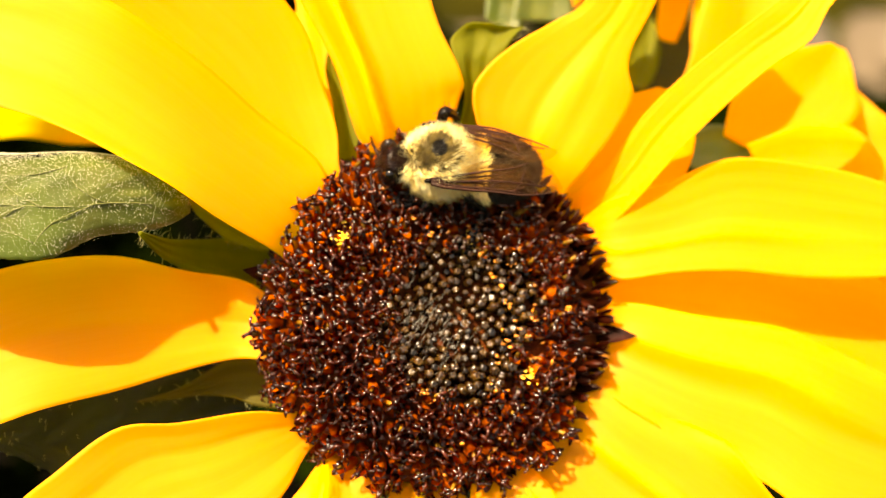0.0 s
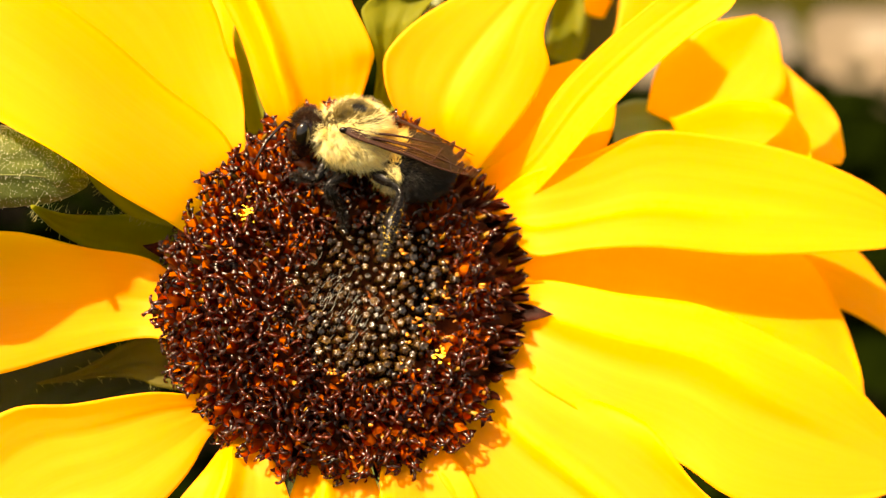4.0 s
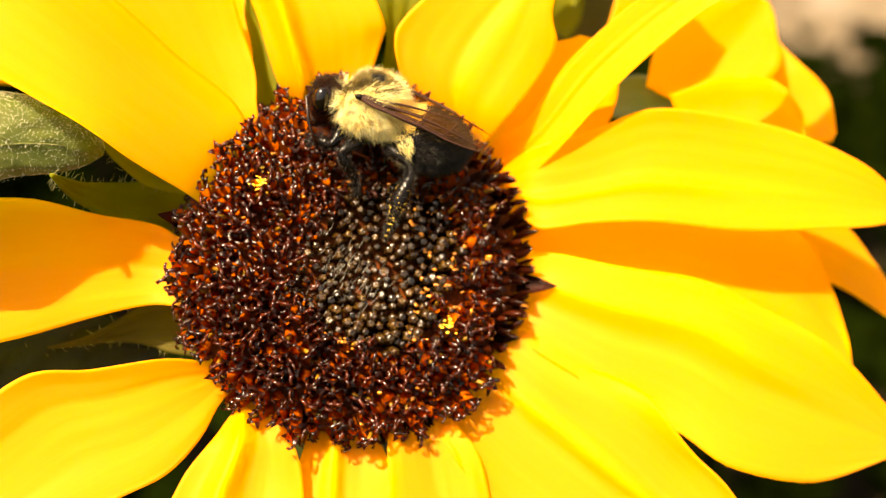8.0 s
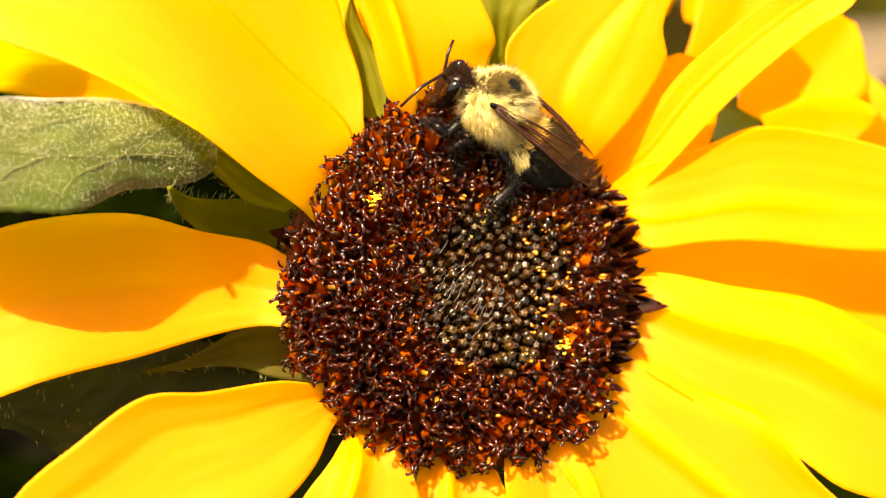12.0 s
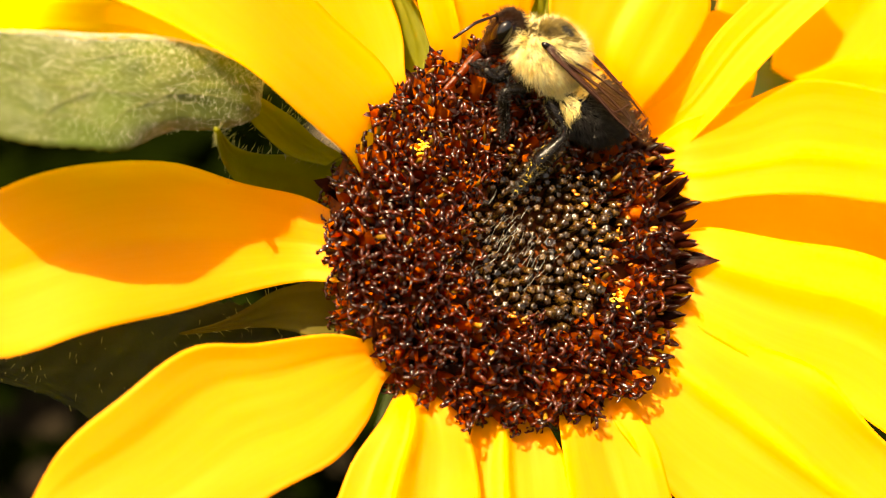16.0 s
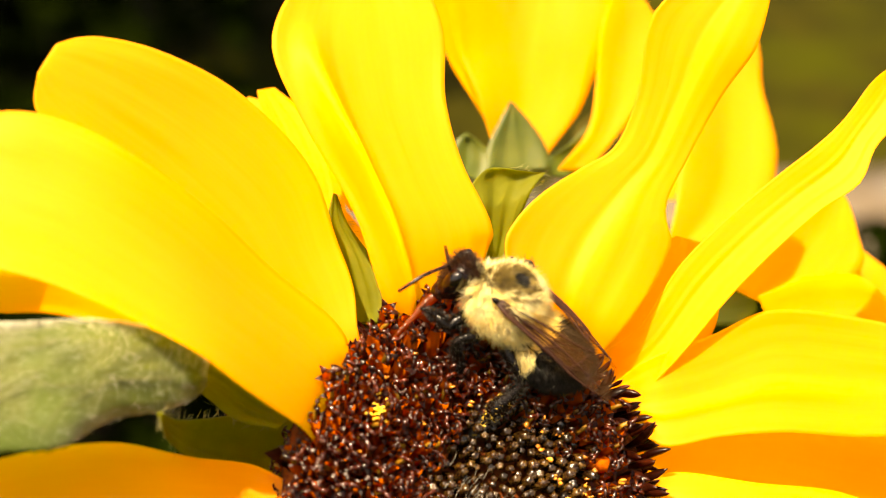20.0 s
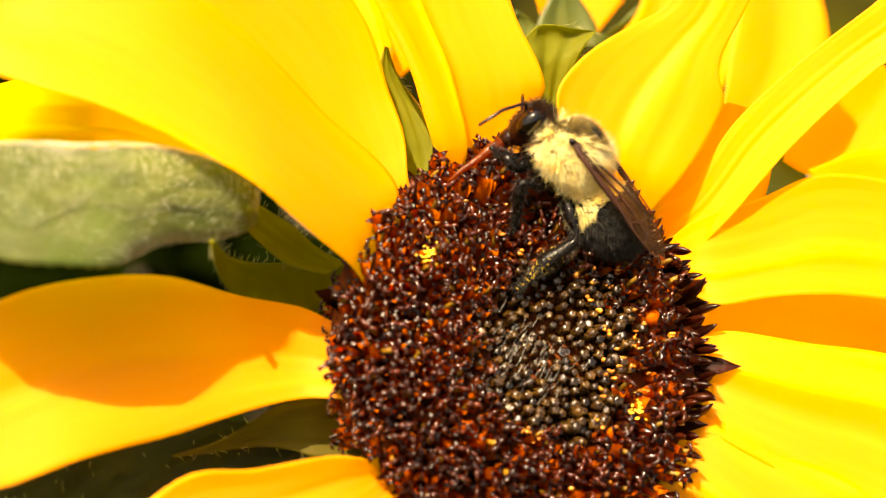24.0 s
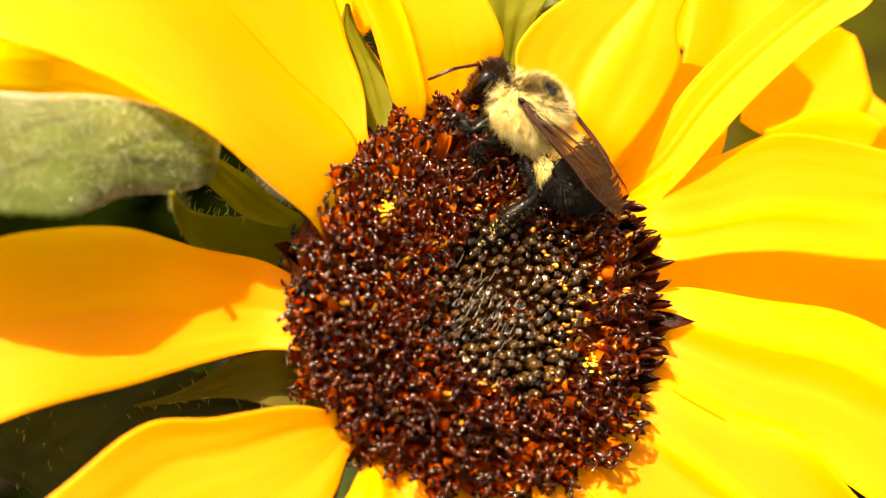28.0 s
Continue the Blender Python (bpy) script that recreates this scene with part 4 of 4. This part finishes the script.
def antenna(base, elbow, tip):
    b, e, t = Vector(base), Vector(elbow), Vector(tip)
    mid = e.lerp(t, 0.5) + Vector((0.01, 0, 0.015))
    ob = part("antenna", tube([(0, 0, 0), (e - b) * 0.5, e - b, mid - b, t - b], [0.009, 0.008, 0.0085, 0.009, 0.0075], 7), FACE, head, "thin dark brown antenna")
    ob.location = b * U
    return ob


feeler = antenna((0.305, 0.04, 0.0), (0.335, 0.075, 0.04), (0.445, 0.275, -0.11))
feeler_far = antenna((0.30, -0.04, -0.05), (0.32, -0.08, -0.06), (0.35, -0.21, -0.12))
tongue = part("tongue", tube([(0, 0, 0), (0.02, 0.03, -0.06), (0.03, 0.085, -0.12), (0.05, 0.15, -0.19), (0.06, 0.20, -0.27)], [0.028, 0.025, 0.018, 0.013, 0.006], 8), TONGUE, head, "red-brown tongue")
tongue.location = Vector((0.275, 0.02, -0.19)) * U

# ---- florets, scales and pollen on the disc ----


def mesh_of(bm, name, mats, index):
    me = bpy.data.meshes.new(name)
    bm.to_mesh(me)
    bm.free()
    for m in mats:
        me.materials.append(m)
    me.polygons.foreach_set("use_smooth", [True] * len(me.polygons))
    me.polygons.foreach_set("material_index", [index(n) for n in range(len(me.polygons))])
    return me


def floret_mesh(name, seed):
    """An open floret: an amber tube with five pointed lobes, an anther column and two beaded curling stigmas."""
    rng = random.Random(seed)
    bm = bmesh.new()
    s = 5
    rings = []
    for r, h in ((0.020, -0.06), (0.027, 0.0), (0.029, 0.035), (0.024, 0.075)):
        rings.append([bm.verts.new((r * math.cos(6.2832 * k / s) * U, r * math.sin(6.2832 * k / s) * U, h * U)) for k in range(s)])
    for a, b in zip(rings, rings[1:]):
        for k in range(s):
            bm.faces.new((a[k], a[(k + 1) % s], b[(k + 1) % s], b[k]))
    tubes = len(bm.faces)
    for k in range(s):
        ang = 6.2832 * (k + 0.5) / s
        out, h = rng.uniform(0.026, 0.048), rng.uniform(0.08, 0.10)
        mid = bm.verts.new((out * 0.85 * math.cos(ang) * U, out * 0.85 * math.sin(ang) * U, (h - 0.003) * U))
        tip = bm.verts.new((out * 1.15 * math.cos(ang) * U, out * 1.15 * math.sin(ang) * U, (h - 0.012) * U))
        bm.faces.new((rings[-1][k], rings[-1][(k + 1) % s], mid))
        bm.faces.new((rings[-1][(k + 1) % s], tip, mid))
        bm.faces.new((rings[-1][k], mid, tip))
    lobes = len(bm.faces)
    top = rng.uniform(0.09, 0.125)
    lean = Vector((rng.uniform(-0.025, 0.025), rng.uniform(-0.025, 0.025), 0))
    tube([(0, 0, 0), lean * 0.5 + Vector((0, 0, top * 0.6)), lean + Vector((0, 0, top))], [0.011, 0.010, 0.008], 5, bm)
    shaft = len(bm.faces)
    turn = rng.uniform(0, 6.28)
    for side in (0, rng.uniform(2.3, 3.9)):
        d = Vector((math.cos(turn + side), math.sin(turn + side), 0))
        c = lean + Vector((0, 0, top))
        R = rng.uniform(0.010, 0.018)
        reach = rng.uniform(2.6, 4.6)
        pts = [c + d * (R * (1 - math.cos(a * reach / 7))) + Vector((rng.gauss(0, 0.0012), rng.gauss(0, 0.0012), R * math.sin(a * reach / 7))) for a in range(8)]
        tube(pts, [0.008 * (1 - 0.05 * a) * (1.2 if a % 2 else 0.78) for a in range(8)], 5, bm)
    pale = 3 if seed % 3 == 0 else 0
    return mesh_of(bm, name, (FLORET, FLORET_TUBE, FINGER, SHAFT), lambda n: 1 if n < tubes else 2 if n < lobes else pale if n < shaft else 0)


def bud_mesh(name, seed):
    """A closed floret: a knob of five folded lobes meeting at a dimpled top."""
    rng = random.Random(seed)
    bm = bmesh.new()
    s = 10
    rings = []
    top = rng.uniform(0.055, 0.085)
    skew = Vector((rng.uniform(-0.012, 0.012), rng.uniform(-0.012, 0.012), 0))
    for r, h in ((0.018, -0.05), (0.024, -0.01), (0.030, top * 0.45), (0.029, top * 0.75), (0.019, top * 0.97), (0.007, top * rng.uniform(0.85, 1.12))):
        rings.append([bm.verts.new(((r * (1 + 0.13 * (-1) ** k) * rng.uniform(0.9, 1.1) * math.cos(6.2832 * k / s) + skew.x * h * 12) * U, (r * (1 + 0.13 * (-1) ** k) * rng.uniform(0.9, 1.1) * math.sin(6.2832 * k / s) + skew.y * h * 12) * U, (h + 0.04 * h * (-1) ** k + rng.uniform(-0.005, 0.005)) * U)) for k in range(s)])
    for a, b in zip(rings, rings[1:]):
        for k in range(s):
            bm.faces.new((a[k], a[(k + 1) % s], b[(k + 1) % s], b[k]))
    bm.faces.new(rings[-1])
    return mesh_of(bm, name, (BUD,), lambda n: 0)


def finger_mesh(name, seed):
    """A rim floret that is still shut: a long pointed finger, ridged and a little bent."""
    rng = random.Random(seed)
    bm = bmesh.new()
    s = 6
    bend = Vector((rng.uniform(-0.02, 0.02), rng.uniform(-0.02, 0.02), 0))
    rings = []
    for r, h in ((0.014, -0.05), (0.019, 0.0), (0.023, 0.05), (0.021, 0.085), (0.013, 0.115), (0.002, 0.14)):
        rings.append([bm.verts.new((r * (1 + 0.2 * (-1) ** k) * math.cos(6.2832 * k / s) * U + bend.x * (h * 9) ** 2 * U, r * (1 + 0.2 * (-1) ** k) * math.sin(6.2832 * k / s) * U + bend.y * (h * 9) ** 2 * U, h * U)) for k in range(s)])
    for a, b in zip(rings, rings[1:]):
        for k in range(s):
            bm.faces.new((a[k], a[(k + 1) % s], b[(k + 1) % s], b[k]))
    bm.faces.new(rings[-1])
    return mesh_of(bm, name, (FINGER,), lambda n: 0)


def scale_mesh(name, mat, length, width):
    """A pointed chaff scale, folded along its middle."""
    bm = bmesh.new()
    rows_ = []
    for x, w, h in ((-0.4, 0.7, 0.0), (0.0, 1.0, 0.12), (0.45, 0.7, 0.2), (0.8, 0.25, 0.16)):
        rows_.append([bm.verts.new((x * length * U, y * w * width * U, (h * length - abs(y) * width * 0.35) * U)) for y in (-1, 0, 1)])
    tip = bm.verts.new((length * U, 0, 0.1 * length * U))
    for a, b in zip(rows_, rows_[1:]):
        for k in range(2):
            bm.faces.new((a[k], a[k + 1], b[k + 1], b[k]))
    for k in range(2):
        bm.faces.new((rows_[-1][k], rows_[-1][k + 1], tip))
    geom = bmesh.ops.solidify(bm, geom=bm.faces[:], thickness=0.006 * U)
    me = bpy.data.meshes.new(name)
    bm.to_mesh(me)
    bm.free()
    me.materials.append(mat)
    me.polygons.foreach_set("use_smooth", [True] * len(me.polygons))
    return me


rng = random.Random(3)
florets = [floret_mesh("disc_floret", 100 + k) for k in range(9)]
buds = [bud_mesh("disc_bud", 200 + k) for k in range(5)]
fingers = [finger_mesh("rim_floret", 300 + k) for k in range(5)]
COUNT = 480
BUDS = 560


def inner(a):
    """How far the closed florets reach from the disc's middle: farther on one side."""
    return 0.39 + 0.15 * math.cos(a + 0.35) + 0.03 * math.sin(5 * a)


def upright(x, y, z, axis, size, tall=1.0):
    turn = axis.to_track_quat("Z", "Y").to_matrix().to_4x4() @ Matrix.Rotation(rng.uniform(0, 6.28), 4, "Z")
    return Matrix.Translation(Vector((x, y, z)) * U) @ turn @ Matrix.Diagonal((size, size, size * tall, 1))


def leaning(a, slope, loose):
    return Vector((math.cos(a) * math.sin(slope) + rng.gauss(0, loose), math.sin(a) * math.sin(slope) + rng.gauss(0, loose), math.cos(slope))).normalized()


rest_v, rest_f, rest_m = [], [], []


def join(me, m, shift=0):
    i = len(rest_v)
    rest_v.extend(m @ v.co for v in me.vertices)
    rest_f.extend([i + j for j in p.vertices] for p in me.polygons)
    rest_m.extend(p.material_index + shift for p in me.polygons)


kept = 0
for k in range(BUDS):
    r = 0.66 * ((k + 0.5) / BUDS) ** 0.52
    a = k * 2.399963
    if r > inner(a) + rng.gauss(0.02, 0.045):
        continue
    m = upright(r * math.cos(a) + rng.gauss(0, 0.004), r * math.sin(a) + rng.gauss(0, 0.004), dome(r) - 0.01 + rng.uniform(-0.01, 0.01), leaning(a, -0.5 * math.exp(-(r / 0.2) ** 2) + 0.5 * r, 0.2), rng.uniform(0.68, 1.05) * (0.62 + 0.75 * r), rng.uniform(0.8, 1.6))
    if kept < 300:
        ob = new("disc_bud", buds[k % 5])
        ob.parent, ob.matrix_local = disc, m
        kept += 1
    else:
        join(buds[k % 5], m, 4)
single = 0
for k in range(COUNT):
    r = 0.93 * ((k + 0.5) / COUNT) ** 0.53
    a = k * 2.399963
    x, y = r * math.cos(a) + rng.gauss(0, 0.008), r * math.sin(a) + rng.gauss(0, 0.008)
    m = upright(x, y, dome(r) - 0.015 + rng.uniform(-0.02, 0.02), leaning(a, 0.6 * r ** 2 - 0.5 * math.exp(-(r / 0.2) ** 2), 0.16), rng.uniform(0.9, 1.25) * (0.7 + 0.6 * min(1, r / 0.65)) * (1 - 0.7 * max(0, r - 0.74)), rng.uniform(0.75, 1.3))
    if r < inner(a) + rng.gauss(0, 0.035) or (r > 0.86 and abs(math.atan2(y, x) - 2.55) < 0.3):
        continue
    east = -0.6 < math.atan2(y, x) < 1.25 and r > 0.76
    if east:
        join(fingers[k % 5], m @ Matrix.Scale(0.72, 4), 2)
    elif x < 0.35 and single < 300:
        ob = new("disc_floret", florets[k % 9])
        ob.parent, ob.matrix_local = disc, m
        single += 1
    else:
        join(florets[k % 9], m)
for tier, (radius, height, out, n) in enumerate(((0.91, -0.03, 0.75, 74), (0.935, -0.10, 1.0, 78), (0.94, -0.17, 1.15, 70))):
    for k in range(n):  # rim florets, leaning out
        a = (k + 0.5 * tier) * 6.2832 / n + rng.gauss(0, 0.025)
        b = math.atan2(math.sin(a), math.cos(a))
        shut = -0.9 < b < 2.7 or rng.random() < 0.35
        where = radius + rng.uniform(-0.02, 0.015) + 0.02 * math.cos(a) - 0.07 * math.exp(-((b - 2.55) / 0.35) ** 2) - 0.05 * math.exp(-((b + 0.8) / 0.5) ** 2) - 0.05 * math.exp(-((abs(b) - 3.05) / 0.25) ** 2)
        m = upright(where * math.cos(a), where * math.sin(a), height + rng.uniform(-0.025, 0.02), leaning(a, out * rng.uniform(0.7, 1.1), 0.16), rng.uniform(0.5, 0.75))
        if shut:
            join(fingers[rng.randrange(5)], m, 2)
        else:
            join(florets[rng.randrange(9)], m @ Matrix.Scale(1.35, 4))
me = bpy.data.meshes.new("disc_floret_mass")
me.from_pydata(rest_v, [], rest_f)
for m in (FLORET, FLORET_TUBE, FINGER, SHAFT, BUD):
    me.materials.append(m)
me.polygons.foreach_set("material_index", rest_m)
me.polygons.foreach_set("use_smooth", [True] * len(me.polygons))
ob = new("disc_floret_mass", me)
ob.parent = disc
tagged(ob, "dark maroon open and shut disc florets", kind="stuff")

SCALE = material("chaff_maroon", (0.008, 0.0016, 0.0008), 0.45, (0.040, 0.006, 0.0018), scale=900.0, bump=0.3, spec=0.08, island=0.4)
scales = [scale_mesh("chaff_scale", SCALE, 0.15, 0.045), scale_mesh("chaff_scale", SCALE, 0.11, 0.035)]
spots = [(a * 6.2832 / 28 + rng.gauss(0, 0.1), rng.uniform(0.84, 0.9), rng.uniform(0.6, 1.0)) for a in range(28)]
spots += [(-0.09, 0.95, 1.25), (-1.13, 0.87, 1.2), (-1.92, 0.84, 1.3), (-2.45, 0.87, 1.2), (2.95, 0.9, 1.3)]
for k, (a, r, size) in enumerate(spots):
    ob = new("chaff_scale", scales[k % 2])
    ob.parent = disc
    ob.matrix_local = Matrix.Translation(Vector((r * math.cos(a), r * math.sin(a), -0.03)) * U) @ Matrix.Rotation(a + rng.gauss(0, 0.2), 4, "Z") @ Matrix.Rotation(-rng.uniform(0.2, 0.75), 4, "Y") @ Matrix.Scale(size, 4)


def crumbs(name, where, n, spread, size, mat, label, seed):
    rng = random.Random(seed)
    bm = bmesh.new()
    for _ in range(n):
        q = Vector(where) + Vector((rng.gauss(0, spread), rng.gauss(0, spread), rng.uniform(-0.01, 0.02)))
        bmesh.ops.create_icosphere(bm, subdivisions=1, radius=rng.uniform(0.5, 1.2) * size * U, matrix=Matrix.Translation(q * U) @ Euler((rng.uniform(0, 6), rng.uniform(0, 6), 0)).to_matrix().to_4x4() @ Matrix.Diagonal((1.3, 1.0, 0.5, 1)))
    return part(name, bm, mat, disc, label)


crumbs("pollen_clump", (-0.52, 0.345, 0.175), 34, 0.02, 0.009, POLLEN, "bright yellow clump of pollen", 1)
crumbs("pollen_clump", (-0.50, 0.43, 0.17), 8, 0.018, 0.007, POLLEN, "bright yellow clump of pollen", 2)
crumbs("pollen_clump", (0.50, -0.33, 0.14), 24, 0.022, 0.009, POLLEN, "bright yellow clump of pollen", 3)
crumbs("pollen_clump", (0.31, -0.75, 0.06), 16, 0.03, 0.008, POLLEN, "bright yellow clump of pollen", 4)
rng = random.Random(8)
for k in range(95):
    r, a = (rng.uniform(0.34, 0.62), rng.gauss(0.1, 0.8)) if k % 2 else (rng.uniform(0.4, 0.88), rng.uniform(0, 6.28))
    crumbs("pollen_tip", (r * math.cos(a), r * math.sin(a), dome(r) + rng.uniform(0.03, 0.08)), 2, 0.006, rng.uniform(0.008, 0.016), STIGMA, "orange pollen-bearing tip", 20 + k)
roots, ways = [], []
for _ in range(80):
    roots.append((rng.gauss(-0.03, 0.11), rng.gauss(-0.13, 0.12), dome(0.2) + rng.uniform(0.01, 0.05)))
    ways.append((rng.uniform(0.3, 0.7), rng.uniform(0.5, 1.0), 0.25))
hairs("chaff_hair", roots, ways, 0.08, 0.0018, SILVER, disc, "silvery chaff hairs in the middle of the disc", 31, 0.12, kind="stuff")
DEW = bpy.data.materials.new("dew")
DEW.use_nodes = True
DEW.node_tree.nodes["Principled BSDF"].inputs["Transmission Weight"].default_value = 1.0
DEW.node_tree.nodes["Principled BSDF"].inputs["Roughness"].default_value = 0.02
DEW.node_tree.nodes["Principled BSDF"].inputs["IOR"].default_value = 1.33
for place, size in (((0.095, -0.015, 0.135), 0.026), ((0.56, -0.02, 0.15), 0.016), ((0.40, -0.87, 0.04), 0.012)):
    drop = tagged(part("nectar_drop", ellipsoid(0, 0, 0, size, size * 0.8, size * 0.8, 16), DEW), "clear drop of nectar on the flower disc", "drop", "nectar drops")
    drop.matrix_world = FLOWER @ Matrix.Translation(Vector(place) * U)


def motions():
    raised = Matrix.Translation(Vector((0, -0.005, 0.015)) * U)
    # the bee's place and turn over the flower's face (plan units, degrees)
    walk(bee, [(t, FLOWER @ pose(x * U, y * U, z * U, a, b, c) @ raised) for t, x, y, z, a, b, c in (
        (0, -0.079, 0.813, 0.289, 13.8, 4.7, 182.8),
        (0.5, -0.061, 0.801, 0.284, 17, 4.2, 183.4),
        (1, -0.036, 0.813, 0.281, 14.4, 3.3, 183.9),
        (1.5, -0.046, 0.81, 0.284, 21, 3.9, 181.2),
        (2, -0.055, 0.862, 0.291, 23.4, 0.8, 175.9),
        (2.5, -0.06, 0.858, 0.303, 23.3, 0.3, 176.1),
        (3, -0.053, 0.862, 0.314, 29.7, 2.3, 173.5),
        (3.5, -0.044, 0.835, 0.319, 38.3, 2.3, 171.5),
        (4, -0.047, 0.794, 0.32, 48.7, -0.1, 171.9),
        (4.5, -0.062, 0.801, 0.33, 41.3, 1.7, 175),
        (6.5, -0.06, 0.845, 0.352, 15.6, 3.2, 168.5),
        (7, -0.05, 0.862, 0.35, 19.8, 1.5, 160.8),
        (7.5, -0.041, 0.834, 0.344, 35.5, 4.3, 165.7),
        (8, -0.02, 0.807, 0.343, 50.7, 7.6, 166.1),
        (9.5, -0.034, 0.824, 0.35, 49, 6.4, 159.3),
        (10, -0.03, 0.877, 0.35, 36, 5.8, 156.4),
        (10.5, 0.001, 0.89, 0.342, 30.7, 3.7, 156),
        (11, 0.042, 0.895, 0.325, 29.7, -3.2, 155.1),
        (11.5, 0.032, 0.897, 0.32, 30.7, -5.5, 155.6),
        (12, 0.022, 0.888, 0.323, 33.9, -7.2, 155.8),
        (12.5, 0.034, 0.891, 0.326, 34.6, -8.6, 154.4),
        (14.5, 0.029, 0.866, 0.342, 34.2, -3.3, 153.1),
        (15, 0.052, 0.876, 0.341, 33.7, -1.4, 150.3),
        (15.5, 0.033, 0.867, 0.343, 37.5, -1.3, 150.2),
        (16, 0.029, 0.864, 0.343, 39.4, -1.5, 149.3),
        (16.5, 0.018, 0.863, 0.346, 38.7, 0.4, 148.4),
        (17, 0.04, 0.872, 0.346, 36.7, 0.3, 146.2),
        (17.5, 0.043, 0.876, 0.349, 33.9, 1.7, 146.2),
        (18, 0.025, 0.878, 0.354, 33.4, 0.4, 146),
        (18.5, 0.018, 0.871, 0.357, 30.8, 2, 145.4),
        (19, 0.008, 0.871, 0.36, 31.7, 2.2, 146.1),
        (19.5, -0.004, 0.87, 0.365, 29.9, 1.2, 145.6),
        (20, 0.012, 0.89, 0.37, 27.5, 0.9, 147.3),
        (20.5, 0.002, 0.876, 0.364, 29.6, 2.1, 147.2),
        (22.5, 0.091, 0.877, 0.328, 38.9, 2.7, 137.1),
        (23, 0.107, 0.881, 0.327, 35.6, 2.2, 138.1),
        (23.5, 0.041, 0.871, 0.32, 39.9, 0.8, 143.4),
        (24, 0.111, 0.88, 0.314, 42.1, -3.6, 138.2),
        (24.5, 0.129, 0.878, 0.311, 42.1, -2.3, 136.5),
        (25, 0.1, 0.878, 0.314, 35.6, 4.4, 140.2),
        (25.5, 0.046, 0.862, 0.329, 38.4, 1.1, 144),
        (26, 0.057, 0.864, 0.334, 37.5, -0.5, 143),
        (26.5, 0.062, 0.86, 0.333, 39.1, -1.5, 142.2),
        (27, 0.082, 0.873, 0.33, 38.6, -2.4, 140.2),
        (27.5, 0.096, 0.877, 0.323, 36.1, 0.7, 139),
        (28, 0.11, 0.879, 0.322, 31.8, 2.6, 139),
    )])
    # its near hind leg reaches down after the first seconds
    stretch = leg_hind.location.copy()
    walk(leg_hind, [(t, Matrix.Translation(stretch) @ pose(0, 0, 0, a, b, 0)) for t, a, b in ((0, 26, -28), (1.0, 26, -24), (1.8, 32, 0), (4.0, 28, 0), (7.0, 14, 0), (8.5, 4, 2), (11, 5, 0), (14.5, 2, 0), (28, 2, 0))])
    root = leg_front.location.copy()
    walk(leg_front, [(t, Matrix.Translation(root) @ pose(0, 0, 0, a, b, 0)) for t, a, b in ((0, 10, 0), (0.5, 40, -50), (1.0, 10, 0), (2.2, 0, 0), (2.5, 40, -50), (3.0, 0, 0), (23, 10, -10), (28, 0, 0))])
    hip = leg_raised.location.copy()
    walk(leg_raised, [(t, Matrix.Translation(hip) @ pose(0, 0, 0, a, 0, 0)) for t, a in ((0, 0), (2.2, 0), (4.0, 22), (28, 26))])
    socket = feeler.location.copy()
    walk(feeler, [(t, Matrix.Translation(socket) @ pose(0, 0, 0, a, b, c)) for t, a, b, c in ((0, 0, 70, -15), (2, -10, 60, -15), (4, 0, 20, -20), (8, -30, 55, 0), (9.5, 0, 15, 0), (11, 0, 10, -10), (14.5, 0, 0, 0), (20, 0, -10, 0), (25, 0, 10, 0), (26, 0, -12, 5), (28, 0, -8, 0))])
    notch = feeler_far.location.copy()
    walk(feeler_far, [(t, Matrix.Translation(notch) @ pose(0, 0, 0, a, 0, 0)) for t, a in ((0, 0), (10.8, 0), (11.8, -70), (12.8, -60), (14.2, 0), (22.5, -15), (24.0, -25), (26.0, 0), (28, 0))])
    hinge = tongue.location.copy()
    walk(tongue, [(t, Matrix.Translation(hinge) @ pose(0, 0, 0, a, b, 0)) for t, a, b in ((0, -31, 85), (12.5, -31, 85), (14.5, 0, 0), (26.5, 0, 0), (28, 10, 30))])


motions()
